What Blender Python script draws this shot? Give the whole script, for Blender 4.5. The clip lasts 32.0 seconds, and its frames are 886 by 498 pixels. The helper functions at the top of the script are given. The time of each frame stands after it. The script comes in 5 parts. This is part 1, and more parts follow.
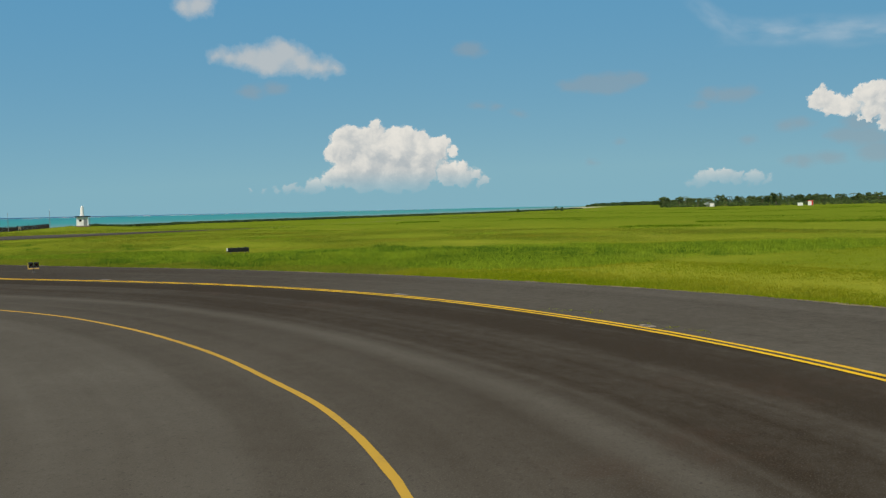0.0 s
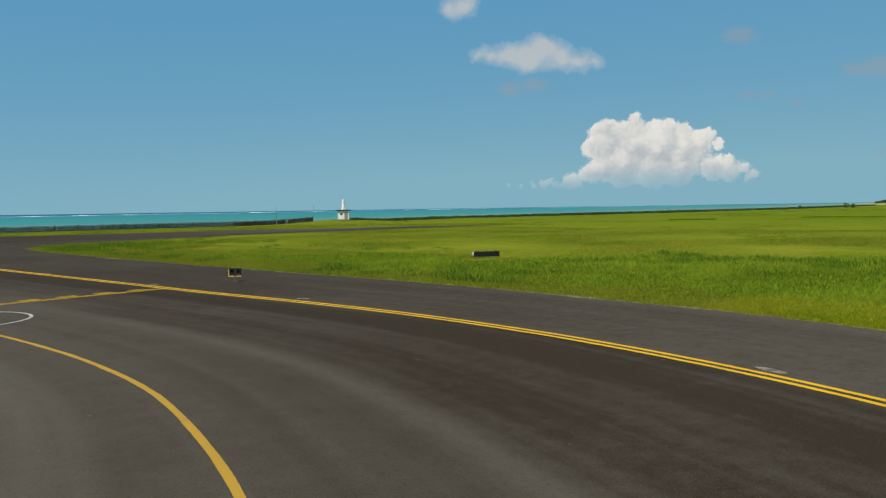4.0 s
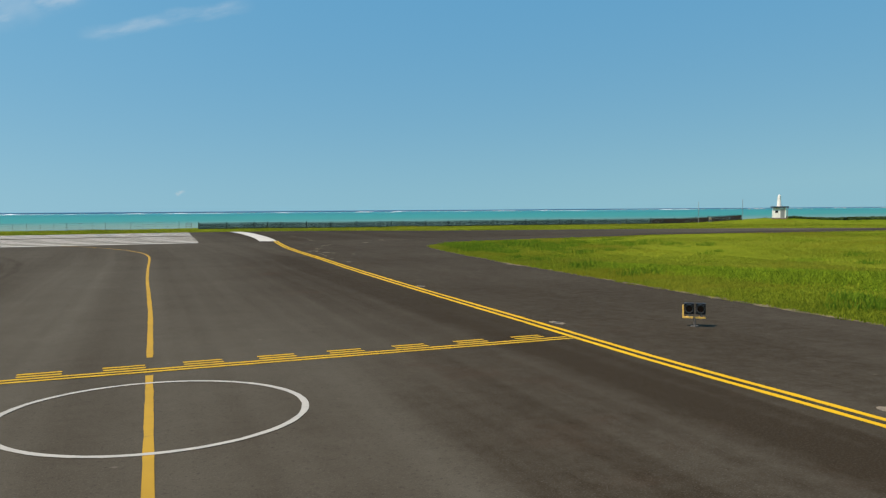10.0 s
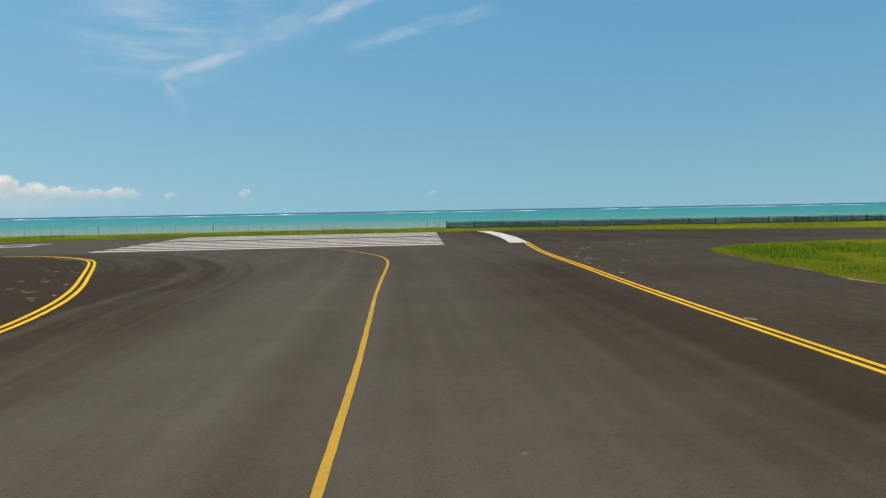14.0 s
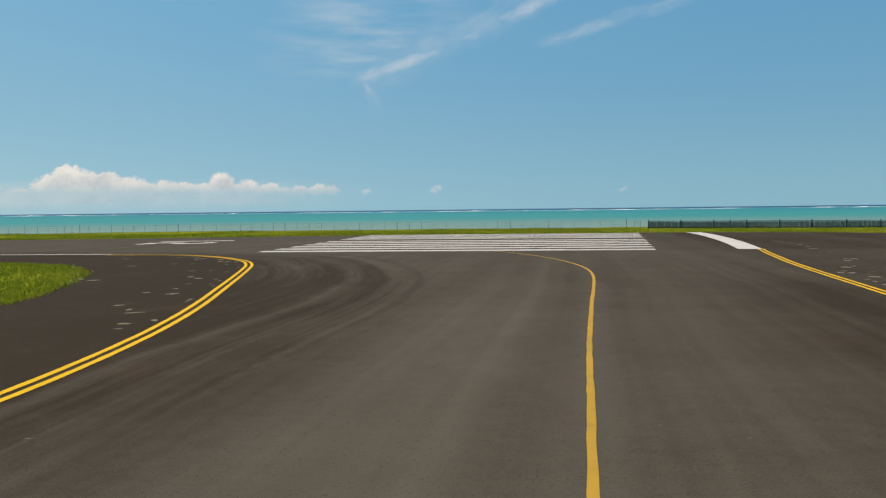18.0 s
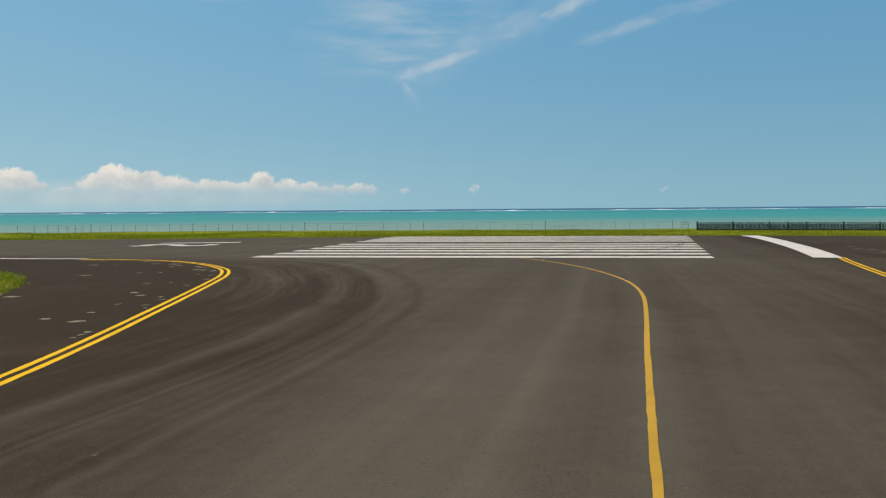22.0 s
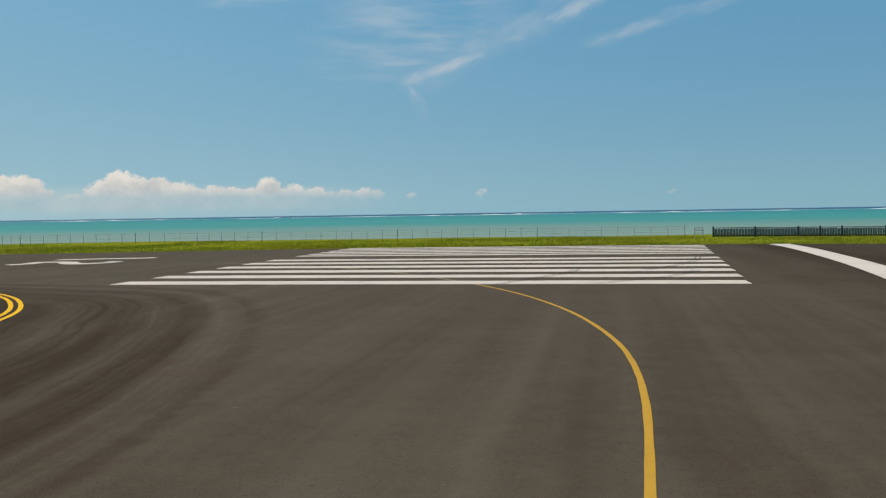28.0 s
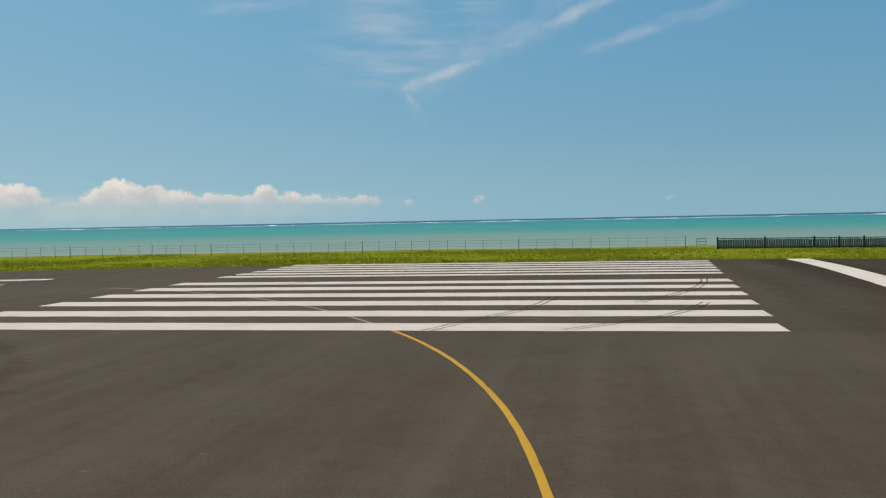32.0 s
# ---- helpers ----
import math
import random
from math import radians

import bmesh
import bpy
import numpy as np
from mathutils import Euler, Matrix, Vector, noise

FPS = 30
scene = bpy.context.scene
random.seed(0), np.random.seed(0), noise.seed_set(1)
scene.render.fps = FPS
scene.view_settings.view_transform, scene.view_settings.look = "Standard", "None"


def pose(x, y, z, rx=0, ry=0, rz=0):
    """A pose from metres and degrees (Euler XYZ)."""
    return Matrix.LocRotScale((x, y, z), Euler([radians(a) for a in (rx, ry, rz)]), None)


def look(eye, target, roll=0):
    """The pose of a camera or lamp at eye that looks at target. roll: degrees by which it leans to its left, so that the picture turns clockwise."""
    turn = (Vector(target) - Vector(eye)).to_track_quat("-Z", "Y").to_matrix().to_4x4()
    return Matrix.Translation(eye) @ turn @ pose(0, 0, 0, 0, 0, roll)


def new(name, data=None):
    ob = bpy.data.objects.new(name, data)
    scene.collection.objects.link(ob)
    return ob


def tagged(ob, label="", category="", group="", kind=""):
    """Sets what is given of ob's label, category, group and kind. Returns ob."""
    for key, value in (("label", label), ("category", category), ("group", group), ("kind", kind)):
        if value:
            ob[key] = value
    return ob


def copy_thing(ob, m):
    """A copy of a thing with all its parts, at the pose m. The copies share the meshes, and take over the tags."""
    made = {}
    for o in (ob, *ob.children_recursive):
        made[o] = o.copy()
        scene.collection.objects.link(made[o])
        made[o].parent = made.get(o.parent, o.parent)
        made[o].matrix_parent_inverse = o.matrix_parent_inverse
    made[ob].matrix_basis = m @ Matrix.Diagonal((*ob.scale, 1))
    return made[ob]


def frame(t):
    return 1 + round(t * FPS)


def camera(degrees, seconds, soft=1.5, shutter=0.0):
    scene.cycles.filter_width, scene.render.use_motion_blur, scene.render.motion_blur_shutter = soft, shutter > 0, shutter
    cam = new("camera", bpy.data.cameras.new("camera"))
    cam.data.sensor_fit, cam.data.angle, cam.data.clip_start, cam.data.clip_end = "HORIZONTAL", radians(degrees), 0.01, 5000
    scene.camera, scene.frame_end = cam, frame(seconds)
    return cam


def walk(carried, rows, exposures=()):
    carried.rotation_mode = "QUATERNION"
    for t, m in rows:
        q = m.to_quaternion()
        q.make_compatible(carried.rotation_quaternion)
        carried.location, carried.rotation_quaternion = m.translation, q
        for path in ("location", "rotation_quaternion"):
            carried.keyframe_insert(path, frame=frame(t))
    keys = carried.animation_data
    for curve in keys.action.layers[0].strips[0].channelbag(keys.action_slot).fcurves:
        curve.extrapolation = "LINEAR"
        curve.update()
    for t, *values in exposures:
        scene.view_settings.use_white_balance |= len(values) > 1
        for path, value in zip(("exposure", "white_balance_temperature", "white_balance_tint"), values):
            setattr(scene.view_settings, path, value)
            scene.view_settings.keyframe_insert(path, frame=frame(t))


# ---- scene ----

# ---- camera ----
cam = camera(56.4, 32.0, soft=1.25)
# seconds, eye x y z, turn x y z
PATH = [
    (0, -31.38, -103.48, 3.222, 87.155, 1.213, -68.983),
    (0.5, -29.74, -102.60, 3.205, 87.116, 1.037, -67.203),
    (1, -28.13, -101.69, 3.198, 87.101, 0.930, -65.243),
    (1.5, -26.54, -100.75, 3.206, 87.146, 0.916, -63.274),
    (2, -25.01, -99.80, 3.218, 87.147, 0.939, -61.006),
    (2.5, -23.53, -98.86, 3.237, 87.167, 0.974, -58.698),
    (3, -22.13, -97.89, 3.255, 87.157, 0.979, -56.207),
    (3.5, -20.76, -96.91, 3.268, 87.126, 0.945, -53.825),
    (5.5, -15.63, -91.91, 3.191, 87.216, 0.513, -43.443),
    (6, -14.72, -90.71, 3.224, 87.187, 0.493, -40.736),
    (6.5, -13.89, -89.55, 3.240, 87.187, 0.499, -38.275),
    (7, -13.15, -88.41, 3.234, 87.221, 0.516, -35.772),
    (7.5, -12.48, -87.27, 3.219, 87.230, 0.506, -33.602),
    (8, -11.88, -86.11, 3.186, 87.230, 0.499, -31.379),
    (8.5, -11.35, -84.94, 3.134, 87.223, 0.474, -29.333),
    (9, -10.87, -83.76, 3.091, 87.216, 0.418, -27.307),
    (9.5, -10.47, -82.58, 3.074, 87.211, 0.390, -25.462),
    (10, -10.13, -81.44, 3.077, 87.231, 0.392, -23.545),
    (10.5, -9.82, -80.39, 3.071, 87.243, 0.360, -21.837),
    (11, -9.53, -79.39, 3.075, 87.255, 0.373, -20.016),
    (11.5, -9.24, -78.34, 3.087, 87.239, 0.431, -18.102),
    (12, -9.00, -77.10, 3.093, 87.200, 0.557, -15.664),
    (12.5, -8.80, -75.81, 3.070, 87.184, 0.695, -13.408),
    (13, -8.66, -74.51, 3.046, 87.239, 0.823, -11.053),
    (13.5, -8.58, -73.22, 3.041, 87.250, 0.968, -8.761),
    (14, -8.50, -71.84, 3.080, 87.256, 1.028, -6.650),
    (14.5, -8.45, -70.42, 3.129, 87.219, 0.999, -4.671),
    (15, -8.44, -68.99, 3.177, 87.189, 0.916, -2.611),
    (15.5, -8.44, -67.57, 3.218, 87.178, 0.813, -0.695),
    (17.5, -8.70, -62.43, 3.186, 87.194, 0.654, 5.235),
    (18, -8.77, -61.30, 3.167, 87.214, 0.664, 6.360),
    (18.5, -8.83, -60.22, 3.161, 87.241, 0.679, 7.191),
    (19, -8.84, -59.16, 3.181, 87.186, 0.653, 7.865),
    (19.5, -8.84, -58.13, 3.208, 87.140, 0.610, 8.324),
    (20, -8.81, -57.10, 3.226, 87.128, 0.539, 8.608),
    (20.5, -8.77, -56.07, 3.230, 87.140, 0.466, 8.852),
    (21, -8.72, -55.00, 3.219, 87.128, 0.438, 9.004),
    (21.5, -8.67, -53.85, 3.202, 87.145, 0.450, 9.121),
    (22, -8.54, -52.58, 3.176, 87.191, 0.467, 9.022),
    (22.5, -8.37, -51.26, 3.150, 87.231, 0.525, 8.964),
    (23, -8.21, -49.94, 3.130, 87.273, 0.606, 8.963),
    (23.5, -8.06, -48.63, 3.124, 87.317, 0.667, 9.035),
    (24, -7.91, -47.34, 3.135, 87.318, 0.642, 9.108),
    (24.5, -7.79, -46.06, 3.156, 87.329, 0.619, 9.194),
    (25, -7.70, -44.79, 3.180, 87.337, 0.637, 9.318),
    (25.5, -7.62, -43.53, 3.198, 87.322, 0.712, 9.471),
    (27.5, -7.28, -38.22, 3.238, 87.436, 0.898, 9.537),
    (28, -7.16, -36.95, 3.258, 87.482, 0.937, 9.556),
    (28.5, -7.02, -35.68, 3.277, 87.505, 0.981, 9.563),
    (29, -6.89, -34.41, 3.299, 87.553, 1.016, 9.623),
    (29.5, -6.75, -33.09, 3.328, 87.615, 1.035, 9.609),
    (30, -6.64, -31.72, 3.359, 87.628, 1.030, 9.641),
    (30.5, -6.53, -30.27, 3.395, 87.662, 1.025, 9.645),
    (31, -6.40, -28.71, 3.430, 87.741, 1.032, 9.551),
    (31.5, -6.24, -27.09, 3.462, 87.841, 1.079, 9.492),
    (32, -6.05, -25.44, 3.491, 87.956, 1.143, 9.417),
]
EXPOSURES = [(0, -0.02, 6500, 10), (3, -0.02, 6400, 10), (6, 0.0, 6400, 10), (8, 0.16, 6500, 11), (11, 0.19, 6580, 12), (14, 0.17, 6650, 13), (15, 0.10, 6700, 13), (18, 0.10, 6800, 14), (21, 0.08, 6850, 14), (26, 0.05, 6850, 14), (28, 0.0, 6900, 14), (32, 0.03, 6950, 15)]
walk(cam, [(t, pose(x, y, z, rx, ry, rz)) for t, x, y, z, rx, ry, rz in PATH], EXPOSURES)

# ---- world, sun ----
SUN_AZ, SUN_EL = 100.0, 53.0          # degrees to the left of +y, degrees above the horizon
world = bpy.data.worlds.new("World")
scene.world = world
world.use_nodes = True
wn, wl = world.node_tree.nodes, world.node_tree.links
sky = wn.new("ShaderNodeTexSky")
sky.sky_type = "NISHITA"
sky.sun_disc = False
sky.sun_elevation = radians(SUN_EL)
sky.sun_rotation = radians(-SUN_AZ)
sky.altitude = 0
sky.air_density, sky.dust_density, sky.ozone_density = 1.0, 0.0, 3.0
wn["Background"].inputs["Strength"].default_value = 0.085
level = wn.new("ShaderNodeRGBToBW")
wl.new(sky.outputs[0], level.inputs[0])
ramp = wn.new("ShaderNodeMapRange")
ramp.inputs[1].default_value, ramp.inputs[2].default_value = 2.2, 8.5
wl.new(level.outputs[0], ramp.inputs[0])
tone = wn.new("ShaderNodeMix")
tone.data_type = "RGBA"
tone.inputs[6].default_value = (1.15, 3.45, 5.95, 1.0)      # clear zenith blue
tone.inputs[7].default_value = (2.85, 5.1, 6.15, 1.0)        # pale sea-haze blue
wl.new(ramp.outputs[0], tone.inputs[0])
side = wn.new("ShaderNodeVectorMath")
side.operation = "DOT_PRODUCT"
wl.new(wn.new("ShaderNodeTexCoord").outputs["Generated"], side.inputs[0])
side.inputs[1].default_value = (-math.sin(radians(SUN_AZ)), math.cos(radians(SUN_AZ)), 0.0)
sunward = wn.new("ShaderNodeMapRange")
sunward.interpolation_type = "SMOOTHSTEP"
sunward.inputs[1].default_value, sunward.inputs[2].default_value = -0.7, 0.6
wl.new(side.outputs["Value"], sunward.inputs[0])
tint = wn.new("ShaderNodeMix")
tint.data_type = "RGBA"
tint.inputs[6].default_value = (0.93, 1.0, 1.0, 1.0)      # away from the sun
tint.inputs[7].default_value = (1.37, 1.26, 1.17, 1.0)      # the glare round it
wl.new(sunward.outputs[0], tint.inputs[0])
product = wn.new("ShaderNodeMix")
product.data_type, product.blend_type = "RGBA", "MULTIPLY"
product.inputs[0].default_value = 1.0
wl.new(tone.outputs[2], product.inputs[6])
wl.new(tint.outputs[2], product.inputs[7])
wl.new(product.outputs[2], wn["Background"].inputs["Color"])

sun_data = bpy.data.lights.new("sun", "SUN")
sun_data.energy, sun_data.angle, sun_data.color = 4.5, radians(0.55), (1.0, 0.86, 0.70)
sun = new("sun", sun_data)
sx, sy = -math.sin(radians(SUN_AZ)), math.cos(radians(SUN_AZ))
sun.matrix_world = look((400 * sx, 400 * sy, 400 * math.tan(radians(SUN_EL))), (0, 0, 0))


# ---- node helpers ----
class Graph:
    """Helper for wiring a node tree."""

    def __init__(self, name):
        self.mat = bpy.data.materials.new(name)
        self.mat.use_nodes = True
        self.n, self.l = self.mat.node_tree.nodes, self.mat.node_tree.links
        self.bsdf = self.n["Principled BSDF"]
        self.out = self.n["Material Output"]

    def put(self, value, socket):
        if isinstance(value, (int, float)):
            socket.default_value = value
        elif isinstance(value, tuple):
            socket.default_value = value if len(value) == len(socket.default_value) else (*value, 1.0)
        elif value is not None:
            self.l.new(value, socket)

    def math(self, op, a, b=None, c=None, clamp=False):
        n = self.n.new("ShaderNodeMath")
        n.operation, n.use_clamp = op, clamp
        for v, s in zip((a, b, c), n.inputs):
            self.put(v, s)
        return n.outputs[0]

    def ramp(self, v, a, b, lo=0.0, hi=1.0, smooth=True):
        n = self.n.new("ShaderNodeMapRange")
        n.interpolation_type = "SMOOTHSTEP" if smooth else "LINEAR"
        for v2, s in zip((v, a, b, lo, hi), n.inputs):
            self.put(v2, s)
        return n.outputs[0]

    def mix(self, f, a, b):
        n = self.n.new("ShaderNodeMix")
        n.data_type = "RGBA"
        self.put(f, n.inputs[0]), self.put(a, n.inputs[6]), self.put(b, n.inputs[7])
        return n.outputs[2]

    def noise(self, vec, scale, detail=4.0, rough=0.55, distortion=0.0):
        n = self.n.new("ShaderNodeTexNoise")
        self.put(vec, n.inputs["Vector"])
        n.inputs["Scale"].default_value, n.inputs["Detail"].default_value = scale, detail
        n.inputs["Roughness"].default_value, n.inputs["Distortion"].default_value = rough, distortion
        return n.outputs[0]

    def coords(self, kind="Object"):
        return self.n.new("ShaderNodeTexCoord").outputs[kind]

    def place(self):
        return self.n.new("ShaderNodeNewGeometry").outputs["Position"]

    def combine(self, x, y, z=0.0):
        n = self.n.new("ShaderNodeCombineXYZ")
        self.put(x, n.inputs[0]), self.put(y, n.inputs[1]), self.put(z, n.inputs[2])
        return n.outputs[0]

    def split(self, v):
        n = self.n.new("ShaderNodeSeparateXYZ")
        self.l.new(v, n.inputs[0])
        return n.outputs

    def scaled(self, v, s):
        n = self.n.new("ShaderNodeVectorMath")
        n.operation = "MULTIPLY"
        self.put(v, n.inputs[0])
        n.inputs[1].default_value = s
        return n.outputs[0]

    def attr(self, name):
        n = self.n.new("ShaderNodeAttribute")
        n.attribute_name = name
        return n.outputs["Fac"]

    def random(self):
        return self.n.new("ShaderNodeObjectInfo").outputs["Random"]

    def island(self):
        return self.n.new("ShaderNodeNewGeometry").outputs["Random Per Island"]

    def bump(self, height, strength=0.3, distance=0.02):
        n = self.n.new("ShaderNodeBump")
        n.inputs["Strength"].default_value, n.inputs["Distance"].default_value = strength, distance
        self.l.new(height, n.inputs["Height"])
        self.l.new(n.outputs[0], self.bsdf.inputs["Normal"])

    def done(self, colour=None, rough=None, metal=None, spec=None):
        for v, key in ((colour, "Base Color"), (rough, "Roughness"), (metal, "Metallic"), (spec, "Specular IOR Level")):
            self.put(v, self.bsdf.inputs[key])
        return self.mat


def plain(name, colour, rough=0.6, metal=0.0, vary=0.25, scale=6.0):
    """A painted or cast surface with blotches and fine grain."""
    g = Graph(name)
    p = g.coords()
    blot = g.noise(p, scale, 5)
    grain = g.noise(p, scale * 14, 2)
    f = g.math("ADD", g.math("MULTIPLY", blot, 0.7), g.math("MULTIPLY", grain, 0.3))
    dark = tuple(c * (1 - vary) for c in colour)
    light = tuple(min(1, c * (1 + vary * 0.6)) for c in colour)
    g.bump(grain, 0.15, 0.004)
    return g.done(g.mix(g.ramp(f, 0.3, 0.7), dark, light), rough, metal, 0.25)


# ---- materials ----
def asphalt_material():
    g = Graph("asphalt")
    p = g.place()
    wear, along, across, swirl = g.attr("wear"), g.attr("along"), g.attr("across"), g.attr("swirl")
    drift = g.math("SUBTRACT", g.noise(p, 0.13, 4, 0.6), 0.5)
    swirl = g.math("ADD", swirl, g.math("MULTIPLY", drift, g.ramp(swirl, 0.5, 4.0, 0.0, 1.2)))
    across = g.math("ADD", across, g.math("MULTIPLY", drift, 0.25))
    lane = g.noise(g.combine(g.math("MULTIPLY", along, 0.006), g.math("MULTIPLY", across, 0.55), 1.3), 1.0, 4, 0.5)
    fine = g.noise(g.combine(g.math("MULTIPLY", along, 0.025), g.math("MULTIPLY", across, 2.2), 4.0), 1.0, 3, 0.5)
    arc = g.noise(g.combine(g.math("MULTIPLY", swirl, 1.1), g.math("MULTIPLY", along, 0.02), 9.0), 1.0, 5, 0.65)
    scratch = g.noise(g.combine(g.math("MULTIPLY", swirl, 3.4), g.math("MULTIPLY", along, 0.05), 2.0), 1.0, 4, 0.7)
    blot = g.noise(p, 0.09, 5, 0.6)
    patch = g.noise(p, 0.45, 5, 0.65)
    mott = g.noise(p, 2.3, 5, 0.7)
    grit = g.noise(p, 38.0, 3, 0.7)
    speck = g.noise(p, 14.0, 3, 0.7)
    lanes = g.attr("lanes")
    streaks = g.math("ADD", g.math("MULTIPLY", g.math("SUBTRACT", lane, 0.5), 0.95), g.math("MULTIPLY", g.math("SUBTRACT", fine, 0.5), 0.38))
    t = g.math("ADD", g.math("MULTIPLY", streaks, lanes), wear)
    t = g.math("ADD", t, g.math("MULTIPLY", g.math("SUBTRACT", arc, 0.5), g.ramp(swirl, 0.0, 0.7, 0.0, 1.45)))
    band = g.math("MULTIPLY", g.math("SINE", g.math("MULTIPLY", swirl, 3.4)), g.math("MULTIPLY", g.ramp(swirl, 0.0, 0.3), g.ramp(swirl, 3.0, 6.0, 1.0, 0.0)))
    t = g.math("SUBTRACT", t, g.math("MULTIPLY", band, 0.15))
    t = g.math("ADD", t, g.math("MULTIPLY", g.math("SUBTRACT", scratch, 0.5), g.ramp(swirl, 0.3, 2.0, 0.0, 0.7)))
    t = g.math("ADD", t, g.math("MULTIPLY", g.math("SUBTRACT", blot, 0.5), 0.55))
    t = g.math("ADD", t, g.math("MULTIPLY", g.math("SUBTRACT", patch, 0.5), 0.34))
    t = g.math("ADD", t, g.math("MULTIPLY", g.math("SUBTRACT", mott, 0.5), 0.22))
    crumb = g.noise(p, 5.5, 4, 0.75)
    t = g.math("ADD", t, g.math("MULTIPLY", g.math("SUBTRACT", g.math("ADD", mott, crumb), 1.0), g.math("ADD", 0.06, g.math("MULTIPLY", g.attr("coarse"), 0.5))))
    base = g.mix(g.ramp(t, 0.0, 1.0, smooth=False), (0.0326, 0.0230, 0.0130), (0.104, 0.0905, 0.0685))
    base = g.mix(g.ramp(t, 0.75, 1.5, 0.0, 0.6), base, (0.132, 0.119, 0.094))
    rust = g.noise(p, 0.16, 6, 0.7)
    base = g.mix(g.math("MULTIPLY", g.ramp(rust, 0.56, 0.72, 0.0, 0.55), g.ramp(wear, 0.6, 0.2)), base, (0.060, 0.036, 0.022))
    base = g.mix(g.ramp(grit, 0.50, 0.76, 0.0, 0.5), base, (0.15, 0.13, 0.112))
    base = g.mix(g.ramp(speck, 0.54, 0.74, 0.0, 0.5), base, (0.018, 0.014, 0.011))
    pale = g.noise(p, 3.1, 2, 0.5)
    base = g.mix(g.ramp(pale, 0.74, 0.80, 0.0, 0.4), base, (0.20, 0.17, 0.14))
    g.bump(grit, 0.6, 0.015)
    return g.done(base, 0.95, spec=0.05)


def paint_material(name, colour, worn, amount):
    """Traffic paint, thin and worn through to the asphalt in flecks and scuffs."""
    g = Graph(name)
    p = g.place()
    scuff = g.noise(g.scaled(p, (0.6, 1.6, 1.0)), 1.2, 6, 0.65)
    fleck = g.noise(p, 11.0, 5, 0.75)
    stain = g.noise(p, 0.35, 4, 0.6)
    f = g.math("ADD", g.math("MULTIPLY", scuff, 0.6), g.math("MULTIPLY", fleck, 0.4))
    c = g.mix(g.ramp(f, 0.50, 0.75, 0.0, amount), colour, worn)
    c = g.mix(g.ramp(stain, 0.45, 0.75, 0.0, 0.35), c, tuple(v * 0.62 for v in colour))
    g.bump(fleck, 0.3, 0.004)
    return g.done(c, 0.8, spec=0.12)


def grass_ground_material():
    g = Graph("grass_ground")
    p = g.place()
    big = g.noise(p, 0.02, 4, 0.6)
    mid = g.noise(p, 0.16, 5, 0.65)
    fine = g.noise(p, 2.4, 6, 0.75)
    tuft = g.noise(p, 7.0, 4, 0.7)
    dry = g.noise(g.scaled(p, (0.6, 1.3, 1.0)), 0.07, 6, 0.65)
    c = g.mix(g.ramp(fine, 0.3, 0.7), (0.103, 0.136, 0.0095), (0.223, 0.251, 0.0189))
    c = g.mix(g.ramp(tuft, 0.45, 0.75, 0.0, 0.55), c, (0.059, 0.096, 0.0053))
    c = g.mix(g.ramp(mid, 0.42, 0.66, 0.0, 0.6), c, (0.244, 0.251, 0.0231))
    c = g.mix(g.ramp(dry, 0.52, 0.70, 0.0, 0.6), c, (0.255, 0.232, 0.0315))
    c = g.mix(g.ramp(big, 0.48, 0.64, 0.0, 0.6), c, (0.147, 0.183, 0.0137))
    c = g.mix(g.math("MULTIPLY", g.attr("far"), 0.8), c, g.mix(g.ramp(fine, 0.35, 0.65), (0.092, 0.136, 0.0095), (0.155, 0.192, 0.0137)))
    c = g.mix(g.math("MULTIPLY", g.attr("mown"), g.ramp(mid, 0.3, 0.6, 0.35, 0.85)), c, (0.255, 0.249, 0.0231))
    bare = g.attr("bare")
    soil = g.mix(g.noise(p, 1.1, 5), (0.11, 0.085, 0.055), (0.30, 0.25, 0.17))
    c = g.mix(g.ramp(g.math("ADD", bare, g.math("MULTIPLY", g.math("SUBTRACT", mid, 0.5), 0.8)), 0.45, 0.75), c, soil)
    sand = g.attr("sand")
    c = g.mix(sand, c, g.mix(g.noise(p, 0.5, 5), (0.36, 0.32, 0.22), (0.55, 0.50, 0.38)))
    g.bump(fine, 0.8, 0.12)
    return g.done(c, 0.95, spec=0.0)


def blade_material(name, low, high, tip, straw=0.45):
    g = Graph(name)
    p = g.place()
    r = g.island()
    patch = g.noise(p, 0.13, 4, 0.6)
    c = g.mix(r, low, high)
    c = g.mix(g.ramp(patch, 0.42, 0.66, 0.0, 0.45), c, tip)
    drift = g.noise(g.scaled(p, (0.8, 1.4, 1.0)), 0.055, 5, 0.65)
    c = g.mix(g.ramp(drift, 0.50, 0.64, 0.0, straw), c, (0.30, 0.245, 0.022))
    c = g.mix(g.ramp(drift, 0.34, 0.46, 0.25, 0.0), c, low)
    g.bsdf.inputs["Subsurface Weight"].default_value = 0.0
    tr = g.n.new("ShaderNodeBsdfTranslucent")
    g.l.new(c, tr.inputs[0])
    m = g.n.new("ShaderNodeMixShader")
    m.inputs[0].default_value = 0.4
    g.l.new(g.bsdf.outputs[0], m.inputs[1]), g.l.new(tr.outputs[0], m.inputs[2])
    g.l.new(m.outputs[0], g.out.inputs[0])
    return g.done(c, 0.8, spec=0.03)


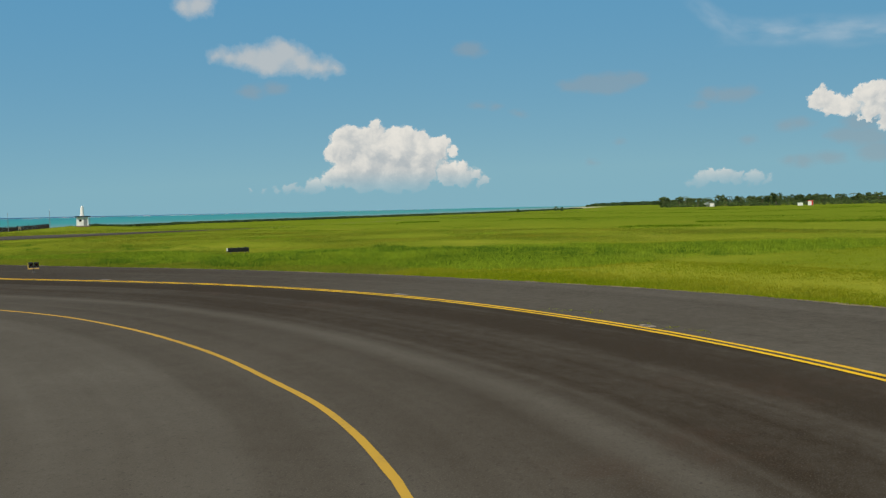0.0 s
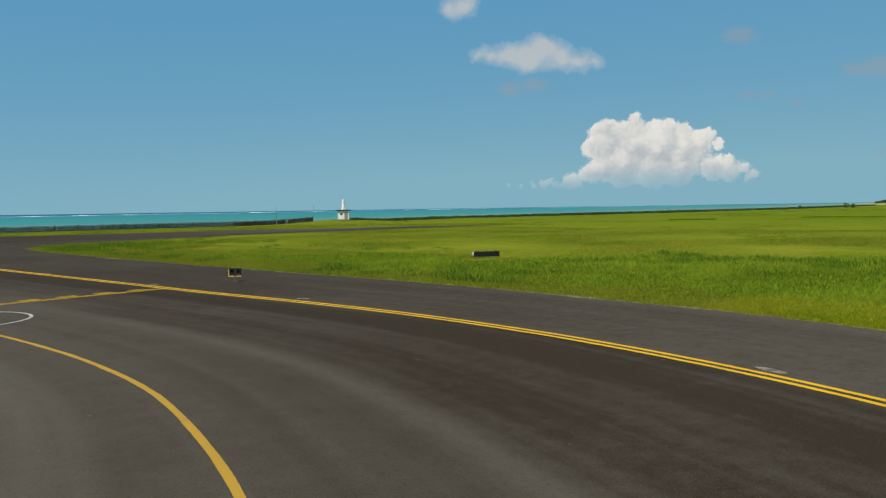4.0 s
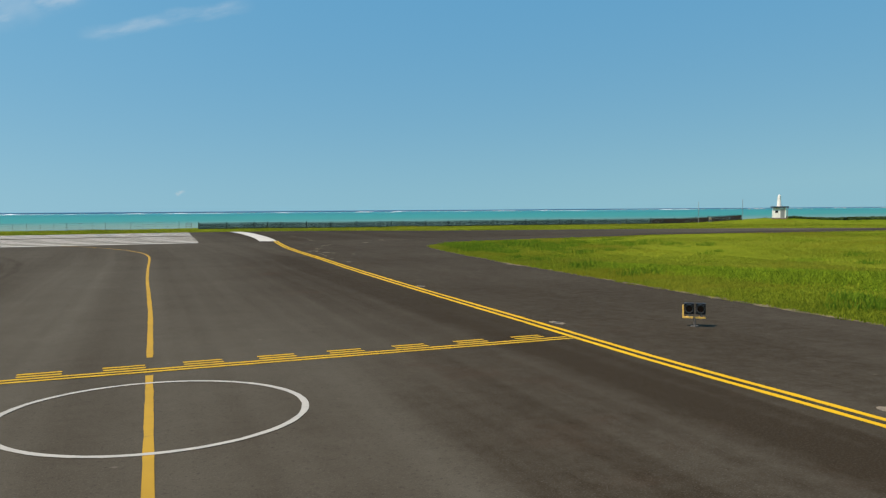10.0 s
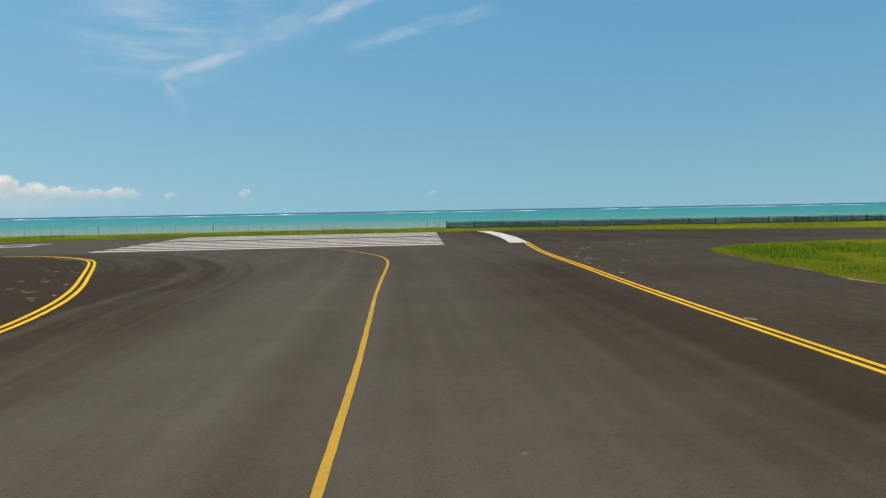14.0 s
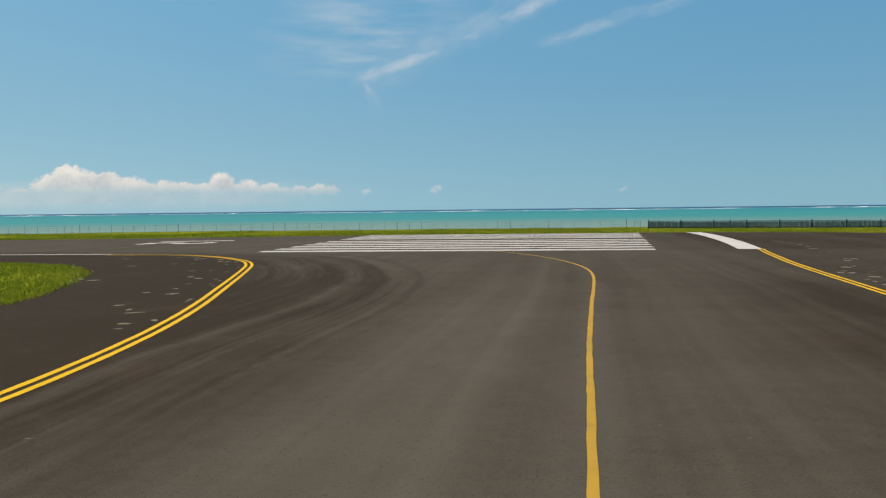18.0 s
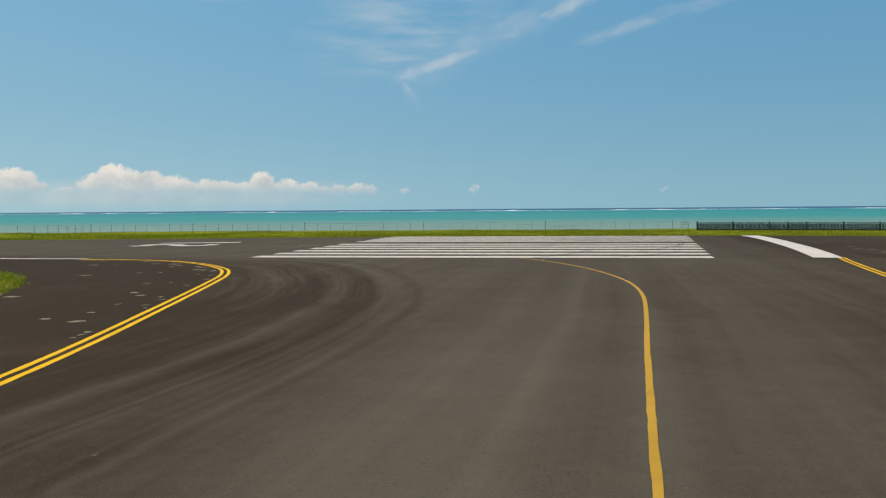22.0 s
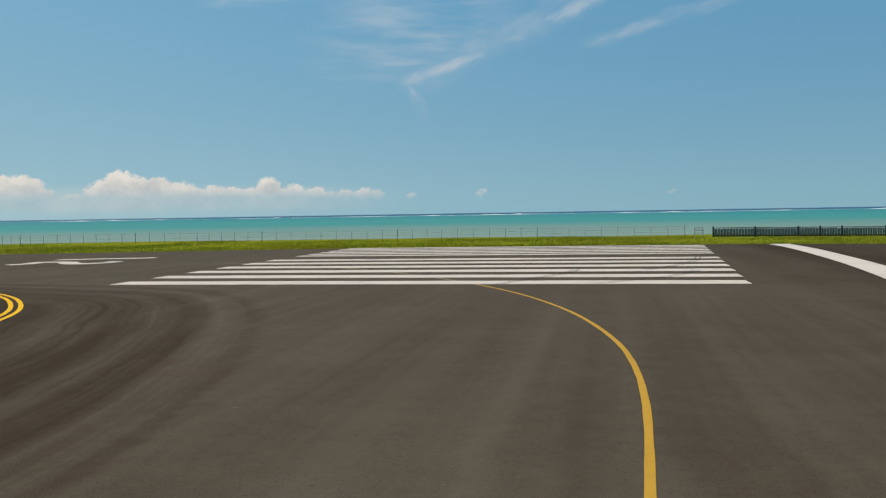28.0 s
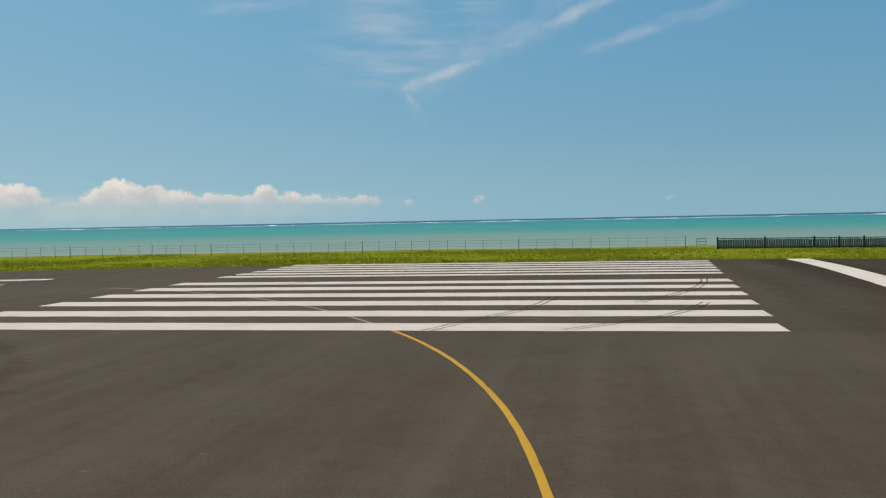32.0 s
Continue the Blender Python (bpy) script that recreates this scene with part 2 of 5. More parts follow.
def sea_material():
    """Lagoon: pale sand shallows, turquoise, a foaming reef edge, then deep blue."""
    g = Graph("lagoon_water")
    p = g.place()
    s = g.split(p)
    reef = g.attr("offshore")
    wob = g.noise(g.scaled(p, (0.5, 1.0, 1.0)), 0.010, 5, 0.6)
    d = g.math("ADD", reef, g.math("MULTIPLY", g.math("SUBTRACT", wob, 0.5), 120.0))
    c = g.mix(g.ramp(d, 0.0, 70.0), (0.25, 0.265, 0.195), (0.17, 0.255, 0.20))
    c = g.mix(g.ramp(d, 80.0, 340.0), c, (0.030, 0.225, 0.200))
    c = g.mix(g.ramp(d, 420.0, 1050.0), c, (0.016, 0.185, 0.195))
    deep = g.ramp(reef, 1640.0, 1800.0)
    c = g.mix(deep, c, (0.010, 0.060, 0.13))
    coral = g.noise(g.scaled(p, (0.35, 1.0, 1.0)), 0.02, 5, 0.65)
    c = g.mix(g.math("MULTIPLY", g.ramp(coral, 0.55, 0.72, 0.0, 0.55), g.ramp(d, 15.0, 90.0, 1.0, 0.35)), c, (0.035, 0.15, 0.14))
    near = g.noise(g.scaled(p, (0.2, 1.0, 1.0)), 0.12, 4, 0.6)
    c = g.mix(g.math("MULTIPLY", g.ramp(near, 0.56, 0.70, 0.0, 0.7), g.ramp(d, 20.0, 60.0, 1.0, 0.0)), c, (0.10, 0.12, 0.08))
    lines = g.noise(g.scaled(p, (0.10, 1.0, 1.0)), 0.030, 5, 0.7)
    band = g.math("MULTIPLY", g.ramp(reef, 1380.0, 1500.0), g.ramp(reef, 1640.0, 1720.0, 1.0, 0.0))
    foam = g.math("MULTIPLY", g.ramp(lines, 0.49, 0.55), band)
    chop = g.noise(g.scaled(p, (0.10, 1.0, 1.0)), 0.35, 5, 0.7)
    c = g.mix(g.math("MULTIPLY", g.ramp(chop, 0.48, 0.72, 0.0, 0.55), g.ramp(reef, 60.0, 700.0, 1.0, 0.3)), c, (0.045, 0.135, 0.125))
    c = g.mix(foam, c, (0.80, 0.82, 0.80))
    wave = g.noise(g.scaled(p, (0.5, 1.0, 1.0)), 0.9, 5, 0.6)
    g.bump(wave, 0.25, 0.10)
    return g.done(c, g.math("ADD", 0.45, g.math("MULTIPLY", foam, 0.5)), spec=0.12)


def scuff_material():
    """A thin broken film of rubber."""
    g = Graph("rubber_scuff")
    f = g.noise(g.place(), 5.0, 5, 0.7)
    clear = g.n.new("ShaderNodeBsdfTransparent")
    m = g.n.new("ShaderNodeMixShader")
    g.l.new(g.ramp(f, 0.25, 0.65, 0.25, 0.75), m.inputs[0])
    g.l.new(clear.outputs[0], m.inputs[1]), g.l.new(g.bsdf.outputs[0], m.inputs[2])
    g.l.new(m.outputs[0], g.out.inputs[0])
    return g.done((0.06, 0.052, 0.045), 0.9, spec=0.1)


def leaf_material(name, a, b):
    g = Graph(name)
    c = g.mix(g.island(), a, b)
    c = g.mix(g.ramp(g.noise(g.place(), 0.05, 4), 0.4, 0.65, 0.0, 0.6), c, tuple(v * 0.55 for v in a))
    return g.done(c, 0.7, spec=0.2)


M_ASPHALT = asphalt_material()
M_SCUFF = scuff_material()
M_YELLOW = paint_material("yellow_paint", (0.68, 0.40, 0.007), (0.26, 0.165, 0.035), 0.4)
M_HOLD = paint_material("dull_yellow_paint", (0.52, 0.315, 0.022), (0.19, 0.13, 0.045), 0.55)
M_DULLWHITE = paint_material("worn_white_paint", (0.43, 0.40, 0.355), (0.17, 0.15, 0.125), 0.7)
M_FADED = paint_material("worn_yellow_paint", (0.43, 0.252, 0.030), (0.17, 0.115, 0.05), 0.6)
M_GHOST = paint_material("rubbed_yellow_paint", (0.33, 0.265, 0.15), (0.17, 0.145, 0.11), 0.9)
M_WHITE = paint_material("white_paint", (0.52, 0.48, 0.425), (0.19, 0.165, 0.14), 0.6)
M_BRIGHT = paint_material("fresh_white_paint", (0.54, 0.50, 0.45), (0.45, 0.42, 0.38), 0.4)
M_GRASS = grass_ground_material()
M_TALL = blade_material("tall_grass_blades", (0.054, 0.111, 0.0074), (0.352, 0.463, 0.0294), (0.352, 0.424, 0.0294), 0.10)
M_SHORT = blade_material("mown_grass_blades", (0.090, 0.130, 0.0095), (0.341, 0.379, 0.0315), (0.331, 0.299, 0.0378))
M_CLUMP = blade_material("rank_grass_blades", (0.064, 0.130, 0.0105), (0.193, 0.282, 0.0210), (0.213, 0.316, 0.0210), 0.0)
M_MARGIN = blade_material("dry_mown_blades", (0.135, 0.192, 0.0053), (0.326, 0.350, 0.0147), (0.393, 0.339, 0.0294))
M_FAR = blade_material("far_grass_blades", (0.043, 0.096, 0.0032), (0.213, 0.316, 0.0115), (0.213, 0.271, 0.0137), 0.2)
M_SEA = sea_material()
M_FOAM = plain("sea_foam", (0.78, 0.80, 0.80), 0.9, 0, 0.2, 0.2)
M_CONCRETE = plain("concrete", (0.24, 0.19, 0.135), 0.9, 0, 0.35, 5)
M_SCAR = plain("old_concrete_scar", (0.24, 0.20, 0.135), 0.95, 0, 0.5, 3)
M_DRY = plain("dry_soil", (0.20, 0.155, 0.085), 0.95, 0, 0.6, 1.3)
M_PALE = plain("weathered_timber", (0.34, 0.33, 0.30), 0.9, 0, 0.35, 6)
M_STEEL = plain("dull_steel", (0.12, 0.11, 0.10), 0.7, 0, 0.3, 9)
M_BLACK = plain("black_enamel", (0.012, 0.012, 0.013), 0.45, 0, 0.3, 8)
M_LENS = plain("dark_lens", (0.05, 0.022, 0.014), 0.2, 0, 0.2, 20)
M_YELLOWMETAL = plain("yellow_enamel", (0.68, 0.43, 0.10), 0.45, 0, 0.25, 9)
M_WHITEWALL = plain("white_plaster", (0.78, 0.77, 0.73), 0.8, 0, 0.15, 1.5)
M_GREY = plain("galvanised_steel", (0.32, 0.33, 0.33), 0.5, 0.6, 0.3, 7)
M_DARKPOST = plain("dark_green_steel", (0.012, 0.024, 0.022), 0.6, 0, 0.3, 6)
M_MESH = plain("dark_green_shade_cloth", (0.022, 0.044, 0.044), 0.85, 0, 0.35, 2)
M_BROWNNET = plain("dark_brown_netting", (0.030, 0.024, 0.020), 0.9, 0, 0.4, 1.2)
M_RED = plain("red_paint", (0.50, 0.06, 0.04), 0.6, 0, 0.2, 2)
M_TRUNK = plain("palm_bark", (0.20, 0.16, 0.12), 0.9, 0, 0.3, 3)
M_LEAF = leaf_material("tree_foliage", (0.040, 0.070, 0.018), (0.105, 0.145, 0.035))
M_PALM = leaf_material("palm_foliage", (0.065, 0.095, 0.022), (0.15, 0.17, 0.05))
M_SCRUB = leaf_material("scrub_foliage", (0.030, 0.058, 0.016), (0.065, 0.105, 0.028))


# ---- mesh helpers ----
def mesh_object(name, verts, faces, material, parent=None, attrs=None, smooth=False):
    me = bpy.data.meshes.new(name)
    me.from_pydata([tuple(v) for v in verts], [], [tuple(f) for f in faces])
    for key, values in (attrs or {}).items():
        me.attributes.new(key, "FLOAT", "POINT").data.foreach_set("value", np.asarray(values, "f"))
    if smooth:
        me.polygons.foreach_set("use_smooth", np.ones(len(me.polygons), bool))
    me.materials.append(material)
    me.update()
    ob = new(name, me)
    ob.parent = parent
    return ob


def part(name, bm, material, parent, label=""):
    """Links a bmesh as one mesh object under a thing or a part."""
    me = bpy.data.meshes.new(name)
    bm.to_mesh(me)
    bm.free()
    me.materials.append(material)
    ob = new(name, me)
    ob.parent = parent
    return tagged(ob, label)


def empty(name, m, label, category, group="", kind=""):
    ob = new(name)
    ob.empty_display_size = 0.2
    ob.matrix_world = m
    return tagged(ob, label, category, group, kind)


def add_box(bm, size, at, bevel=0.0, turn=None):
    m = Matrix.Translation(at) @ (turn or Matrix.Identity(4)) @ Matrix.Diagonal((*size, 1))
    vs = bmesh.ops.create_cube(bm, size=1.0, matrix=m)["verts"]
    if bevel:
        es = list({e for v in vs for e in v.link_edges})
        bmesh.ops.bevel(bm, geom=es, offset=bevel, segments=2, affect="EDGES", profile=0.6)
    return bm


def box(size, at, bevel=0.0, turn=None):
    return add_box(bmesh.new(), size, at, bevel, turn)


def add_tube(bm, a, b, r1, r2=None, sides=10):
    a, b = Vector(a), Vector(b)
    q = (b - a).to_track_quat("Z", "Y").to_matrix().to_4x4()
    m = Matrix.Translation((a + b) / 2) @ q
    bmesh.ops.create_cone(bm, cap_ends=True, segments=sides, radius1=r1, radius2=r1 if r2 is None else r2, depth=(b - a).length, matrix=m)
    return bm


def tube(a, b, r1, r2=None, sides=10):
    return add_tube(bmesh.new(), a, b, r1, r2, sides)


def smooth_line(points, step=1.0, smooth=0):
    """A Catmull-Rom curve through plan points, cut at even steps."""
    p = [np.array(q, float) for q in points]
    p = [2 * p[0] - p[1], *p, 2 * p[-1] - p[-2]]
    out = []
    for a, b, c, d in zip(p, p[1:], p[2:], p[3:]):
        n = max(2, int(np.linalg.norm(c - b) / step) + 1)
        for k in range(n):
            t = k / n
            out.append(0.5 * (2 * b + (c - a) * t + (2 * a - 5 * b + 4 * c - d) * t * t + (3 * b - a - 3 * c + d) * t**3))
    out.append(p[-2])
    line = np.array(out)
    for _ in range(smooth):
        line[1:-1] = 0.25 * line[:-2] + 0.5 * line[1:-1] + 0.25 * line[2:]
    return line


def offset_line(line, d):
    """The line moved d metres to its left."""
    t = np.gradient(line, axis=0)
    t /= np.linalg.norm(t, axis=1, keepdims=True)
    return line + d * np.stack([-t[:, 1], t[:, 0]], 1)


PAINT_Z = 0.006


def stripe(name, line, width, material, parent, z=PAINT_Z, label="", rough=0.004):
    """A painted line of even width with slightly ragged edges."""
    rng = np.random.default_rng(len(line) + int(width * 1000))
    l, r = offset_line(line, width / 2), offset_line(line, -width / 2)
    l = l + rng.normal(0, rough, l.shape)
    r = r + rng.normal(0, rough, r.shape)
    n = len(line)
    verts = [(x, y, z) for x, y in l] + [(x, y, z) for x, y in r]
    faces = [(i + 1, i, n + i, n + i + 1) for i in range(n - 1)]
    return tagged(mesh_object(name, verts, faces, material, parent), label)


# ---- plan ----
CENTRE = smooth_line([(-120.03, -110.56), (-116.45, -110.43), (-112.8, -110.31), (-109.59, -110.2), (-105.78, -110.07), (-102.48, -109.96), (-99.16, -109.86), (-95.27, -109.74), (-91.95, -109.63), (-88.66, -109.53), (-84.87, -109.42), (-81.68, -109.32), (-78.04, -109.21), (-74.53, -109.1), (-71.17, -108.99), (-67.52, -108.86), (-64.13, -108.72), (-60.54, -108.56), (-57.19, -108.36), (-53.33, -108.08), (-50.05, -107.78), (-46.42, -107.33), (-42.81, -106.69), (-39.55, -106.01), (-36.24, -105.24), (-32.81, -104.29), (-29.17, -103.03), (-25.98, -101.58), (-22.98, -99.73), (-20.03, -97.21), (-17.88, -94.61), (-15.87, -91.92), (-13.9, -88.69), (-12.44, -85.75), (-11.08, -82.26), (-10.26, -78.68), (-9.83, -75.55), (-9.55, -71.92), (-9.31, -68.6), (-9.03, -64.7), (-8.77, -61.25), (-8.53, -57.91), (-8.3, -54.62), (-8.07, -50.79), (-7.86, -47.38), (-7.66, -43.93), (-7.43, -40.49), (-7.18, -37.1), (-6.9, -33.35), (-6.63, -30.07), (-6.34, -26.28), (-6.14, -22.99), (-6.11, -19.35), (-6.36, -16.08), (-7.01, -12.36), (-7.8, -9.3), (-8.98, -5.9), (-10.46, -2.61), (-12.04, 0.16), (-14.04, 3.2), (-16.24, 6.09), (-18.36, 8.47), (-21.09, 11.02), (-23.7, 13), (-26.49, 14.75), (-29.59, 16.29), (-32.8, 17.49), (-36.55, 18.5), (-39.52, 19.18), (-43.06, 19.94)], 0.5, 3)
RIGHT_EDGE = smooth_line([(7.5, 0.7), (6.9, -2.36), (5.98, -8.52), (5.17, -14.39), (4.52, -20.3), (3.98, -26.28), (3.45, -32.07), (2.83, -38.17), (2.31, -43.91), (1.82, -49.86), (1.33, -56.25), (0.92, -61.98), (0.44, -67.99), (0.2, -73.84), (-0.41, -79.91), (-1.8, -86.18), (-4.12, -92.09), (-7.32, -97.41), (-11.14, -102.19), (-15.94, -106.44), (-21.48, -109.83), (-27.15, -112.16), (-32.99, -113.58), (-38.97, -114.51), (-45.16, -115.29), (-51.08, -115.99), (-57.35, -116.74)], 0.5, 8)
LEFT_EDGE = smooth_line([(-80.01, -100.37), (-76.49, -100.23), (-72.89, -100.09), (-69.28, -99.95), (-66.24, -99.83), (-62.37, -99.65), (-59.23, -99.47), (-55.64, -99.19), (-51.91, -98.81), (-48.6, -98.4), (-45.18, -97.87), (-41.75, -97.25), (-38.35, -96.47), (-34.9, -95.29), (-31.89, -93.87), (-28.79, -91.54), (-26.53, -88.98), (-24.44, -86), (-22.64, -82.94), (-21.21, -79.7), (-20.28, -76.41), (-19.61, -73.14), (-19.09, -69.4), (-18.78, -66.07), (-18.52, -62.74), (-18.28, -58.89), (-18.11, -55.55), (-17.97, -52.2), (-17.98, -48.46), (-18.24, -45.14), (-18.74, -41.44), (-19.33, -38.21), (-20.16, -34.45), (-20.97, -31.22), (-21.84, -27.86), (-22.72, -24.46), (-23.63, -20.99), (-24.52, -17.72), (-25.52, -14.36), (-26.97, -10.98), (-28.86, -8.24), (-31.21, -5.69), (-34.32, -3.57), (-37.29, -2.74), (-40.67, -2.73)], 0.5, 3)
SWIRL = smooth_line([(-13.8, -66), (-14.0, -46), (-13.3, -36), (-13.3, -28), (-14.2, -21.5), (-15.7, -16), (-18.0, -10.2), (-20.8, -5.4), (-25, -2.0), (-34, 0.4), (-45, 1.6)], 0.8)
# grass edges: x of the pavement's right rim by y; the grass in the mouth of the junction
RIM = [(-124.6, -27.6), (-116.6, -12.6), (-107.6, -4.5), (-102.5, -0.9), (-98.1, 1.2), (-93.0, 3.2), (-87.0, 5.3), (-81.0, 6.6), (-76.2, 7.6), (-71.5, 8.3), (-66.9, 8.7), (-58.0, 9.7), (-51.8, 10.5), (-44.8, 11.3), (-40.0, 11.8), (-35.8, 12.6), (-31.6, 13.2), (-27.4, 13.9), (-21.2, 15.2), (-17.1, 16.6), (-12.6, 21.0), (-10.3, 25.3), (-9.0, 31.1)]
LEFT_RIM = [(-118.2, -198.8), (-98.2, -118.8), (-86.2, -58.8), (-76.2, -38.8), (-58.2, -29.3), (-42.9, -27.3), (-34.6, -27.2), (-30.2, -28.3), (-23.3, -30.9), (-17.8, -33.9), (-13.5, -37.9), (-11.6, -44.0)]
LEFT_RIM = [tuple(p) for p in smooth_line(LEFT_RIM, 2.0, 4)]
NORTH_RIM = [(-900, 12), (-150, 24), (-70, 32), (-56, 34), (-35, 38.3), (-17, 40), (3, 41.2), (17.6, 39), (25.4, 36), (37.5, 27), (50, 22.1), (62.3, 18.6), (76.2, 11.5), (90, 3), (102, -6), (112, -9.7)]
SOUTH_RIM = [(-900, -11.6), (-44, -11.6), (22.8, -11.3), (25.3, -10.3), (31.2, -8.9), (37, -8.1), (49.6, -4.2), (62.4, -5.0), (71.2, -7.4), (98.4, -9.8), (112, -10)]
COAST = [(-1500, -170), (-400, -15), (-160, 42), (-95, 61), (-55, 66), (-24, 67.5), (13, 67.5), (44, 66.5), (66, 64.5), (90, 60.5), (108.6, 52), (148.2, 45.4), (256.9, 35.4), (384, 26), (600, 36), (800, 50), (1100, 80), (1500, 190), (2200, 330)]


def between(table, v):
    t = np.array(table, float)
    return np.interp(v, t[:, 0], t[:, 1])


def ground_z(x, y):
    """Level round the runway, falling gently to the shore, then down the beach under the water."""
    d = y - between(COAST, x)
    dip = np.interp(x, [-40, 10, 40, 90, 113, 160], [0.1, 0.05, 0.2, 0.2, 0.05, 0.05])
    t = np.clip((d + 50) / 50, 0, 1)
    beach = np.clip((d - 3) / 14, 0, 1)
    flat = np.interp(x, [110, 150, 300, 900], [0, 0.45, 0.3, 0.5]) * np.clip((y + 20) / 60, 0, 1)
    return -dip * t * t * (3 - 2 * t) - (3.2 - dip) * beach * beach * (3 - 2 * beach) + flat * (1 - beach) + 0.85 * np.exp(-(((x - 114) / 11) ** 2) - ((y - 42) / 9) ** 2)


def nearest(line, pts):
    """Distance to a line, the metres along it and the side, for many points."""
    d = np.linalg.norm(np.diff(line, axis=0), axis=1)
    s = np.r_[0, np.cumsum(d)]
    dist, along, side = np.empty(len(pts)), np.empty(len(pts)), np.empty(len(pts))
    t = np.gradient(line, axis=0)
    for i in range(0, len(pts), 2000):
        p = pts[i : i + 2000]
        off = p[:, None] - line[None]
        d2 = (off**2).sum(-1)
        k = d2.argmin(1)
        r = np.arange(len(p))
        dist[i : i + 2000], along[i : i + 2000] = np.sqrt(d2[r, k]), s[k]
        side[i : i + 2000] = np.sign(t[k, 0] * off[r, k, 1] - t[k, 1] * off[r, k, 0])
    return dist, along, side


# ---- ground, pavement, sea ----
LANE = np.concatenate([CENTRE[: int(np.argmax(CENTRE[:, 1] > -26))], [(-6.55 + 0.035 * k, -26.0 + k) for k in range(90)]])


def pavement_attrs(pts):
    d, s, side = nearest(LANE, pts)
    d2, _, side2 = nearest(SWIRL, pts)
    v = d * side                                     # metres left of the guide line
    south = np.clip((-63.5 - pts[:, 1]) / 10, 0, 1)    # 1 on the bend before the holding line
    edge = 3.3 - 0.7 * south
    off = np.where(v > 0, np.clip(v - 4.4, 0, None) / 2.6, np.clip(-v - edge, 0, None) / (2.0 - 0.7 * south))
    wear = 0.12 - 0.02 * south - 0.06 * np.clip((-80 - pts[:, 1]) / 8, 0, 1) + (0.48 - 0.02 * south) * np.exp(-(off**2)) + 0.34 * south * np.exp(-(((v + 3.4) / 0.34) ** 2)) - 0.14 * south * np.exp(-(((v + 2.4) / 0.6) ** 2))
    wear = wear - 0.13 * (1 - south) * np.exp(-(((v - 0.9) / 0.9) ** 2)) + 0.10 * (1 - south) * np.exp(-(((v - 3.4) / 0.9) ** 2)) + 0.10 * (1 - south) * np.exp(-(((v + 1.4) / 0.8) ** 2))
    wear = wear + 0.19 * south * np.clip(v / 3, 0, 1)
    wear = wear + np.where(v > 0, 0.11, 0.11 - 0.25 * np.clip(-v / 0.8, 0, 1)) * np.clip((pts[:, 1] + 62) / 10, 0, 1) * np.exp(-((v / 4.5) ** 2))
    north = np.clip((pts[:, 1] + 34) / 18, 0, 1) * (pts[:, 0] < 8)
    wear = wear * (1 - north) + (0.55 - 0.34 * np.clip((pts[:, 0] + 1) / 8, 0, 1)) * north
    wear = wear + 0.55 * np.clip((pts[:, 0] - 38) / 40, 0, 1)
    lefty = (pts[:, 0] < np.interp(pts[:, 1], LEFT_EDGE[:, 1], LEFT_EDGE[:, 0])) & (pts[:, 1] < -2.2)
    wear = np.where(lefty, -0.02, wear)
    righty = pts[:, 0] > np.interp(pts[:, 1], RIGHT_EDGE[::-1, 1], RIGHT_EDGE[::-1, 0])
    wear = np.where(righty & (pts[:, 1] < 0), 0.24 + 0.40 * np.clip((-66 - pts[:, 1]) / 28, 0, 1), wear)
    swirl = np.where((pts[:, 0] < -8) & (side2 > 0), np.clip(d2, 0, 14), 0) * np.clip((pts[:, 1] + 75) / 20, 0, 1) * np.clip((18 - d2) / 6, 0, 1)
    wear = wear - (0.05 + 0.22 * north) * np.clip(swirl / 3, 0, 1) * (~lefty)
    swirl = np.where(lefty, 0, swirl)
    lanes = np.where(lefty | (righty & (pts[:, 1] < 0)), 0.25 + 0.6 * south * righty, np.where(pts[:, 1] > -6, 0.5, 0.85)) * (1 - 0.6 * np.clip(swirl / 2, 0, 1))
    rutted = south * np.clip((-v - 3.0) / 1.5, 0, 1) * ~righty
    lanes = lanes + 0.9 * rutted
    coarse = np.where(lefty | (righty & (pts[:, 1] < 0)), 1.0, 0.12 + 0.5 * rutted)
    return {"wear": wear, "along": s, "across": d * side, "swirl": swirl, "lanes": lanes, "coarse": coarse}


def sheet(name, grid, material, attrs=None):
    """A mesh from a grid of places (rows, columns, xyz)."""
    r, c = grid.shape[:2]
    i = np.arange(r * c).reshape(r, c)
    faces = np.stack([i[:-1, :-1], i[:-1, 1:], i[1:, 1:], i[1:, :-1]], -1).reshape(-1, 4)
    return mesh_object(name, grid.reshape(-1, 3), faces.tolist(), material, None, attrs, True)


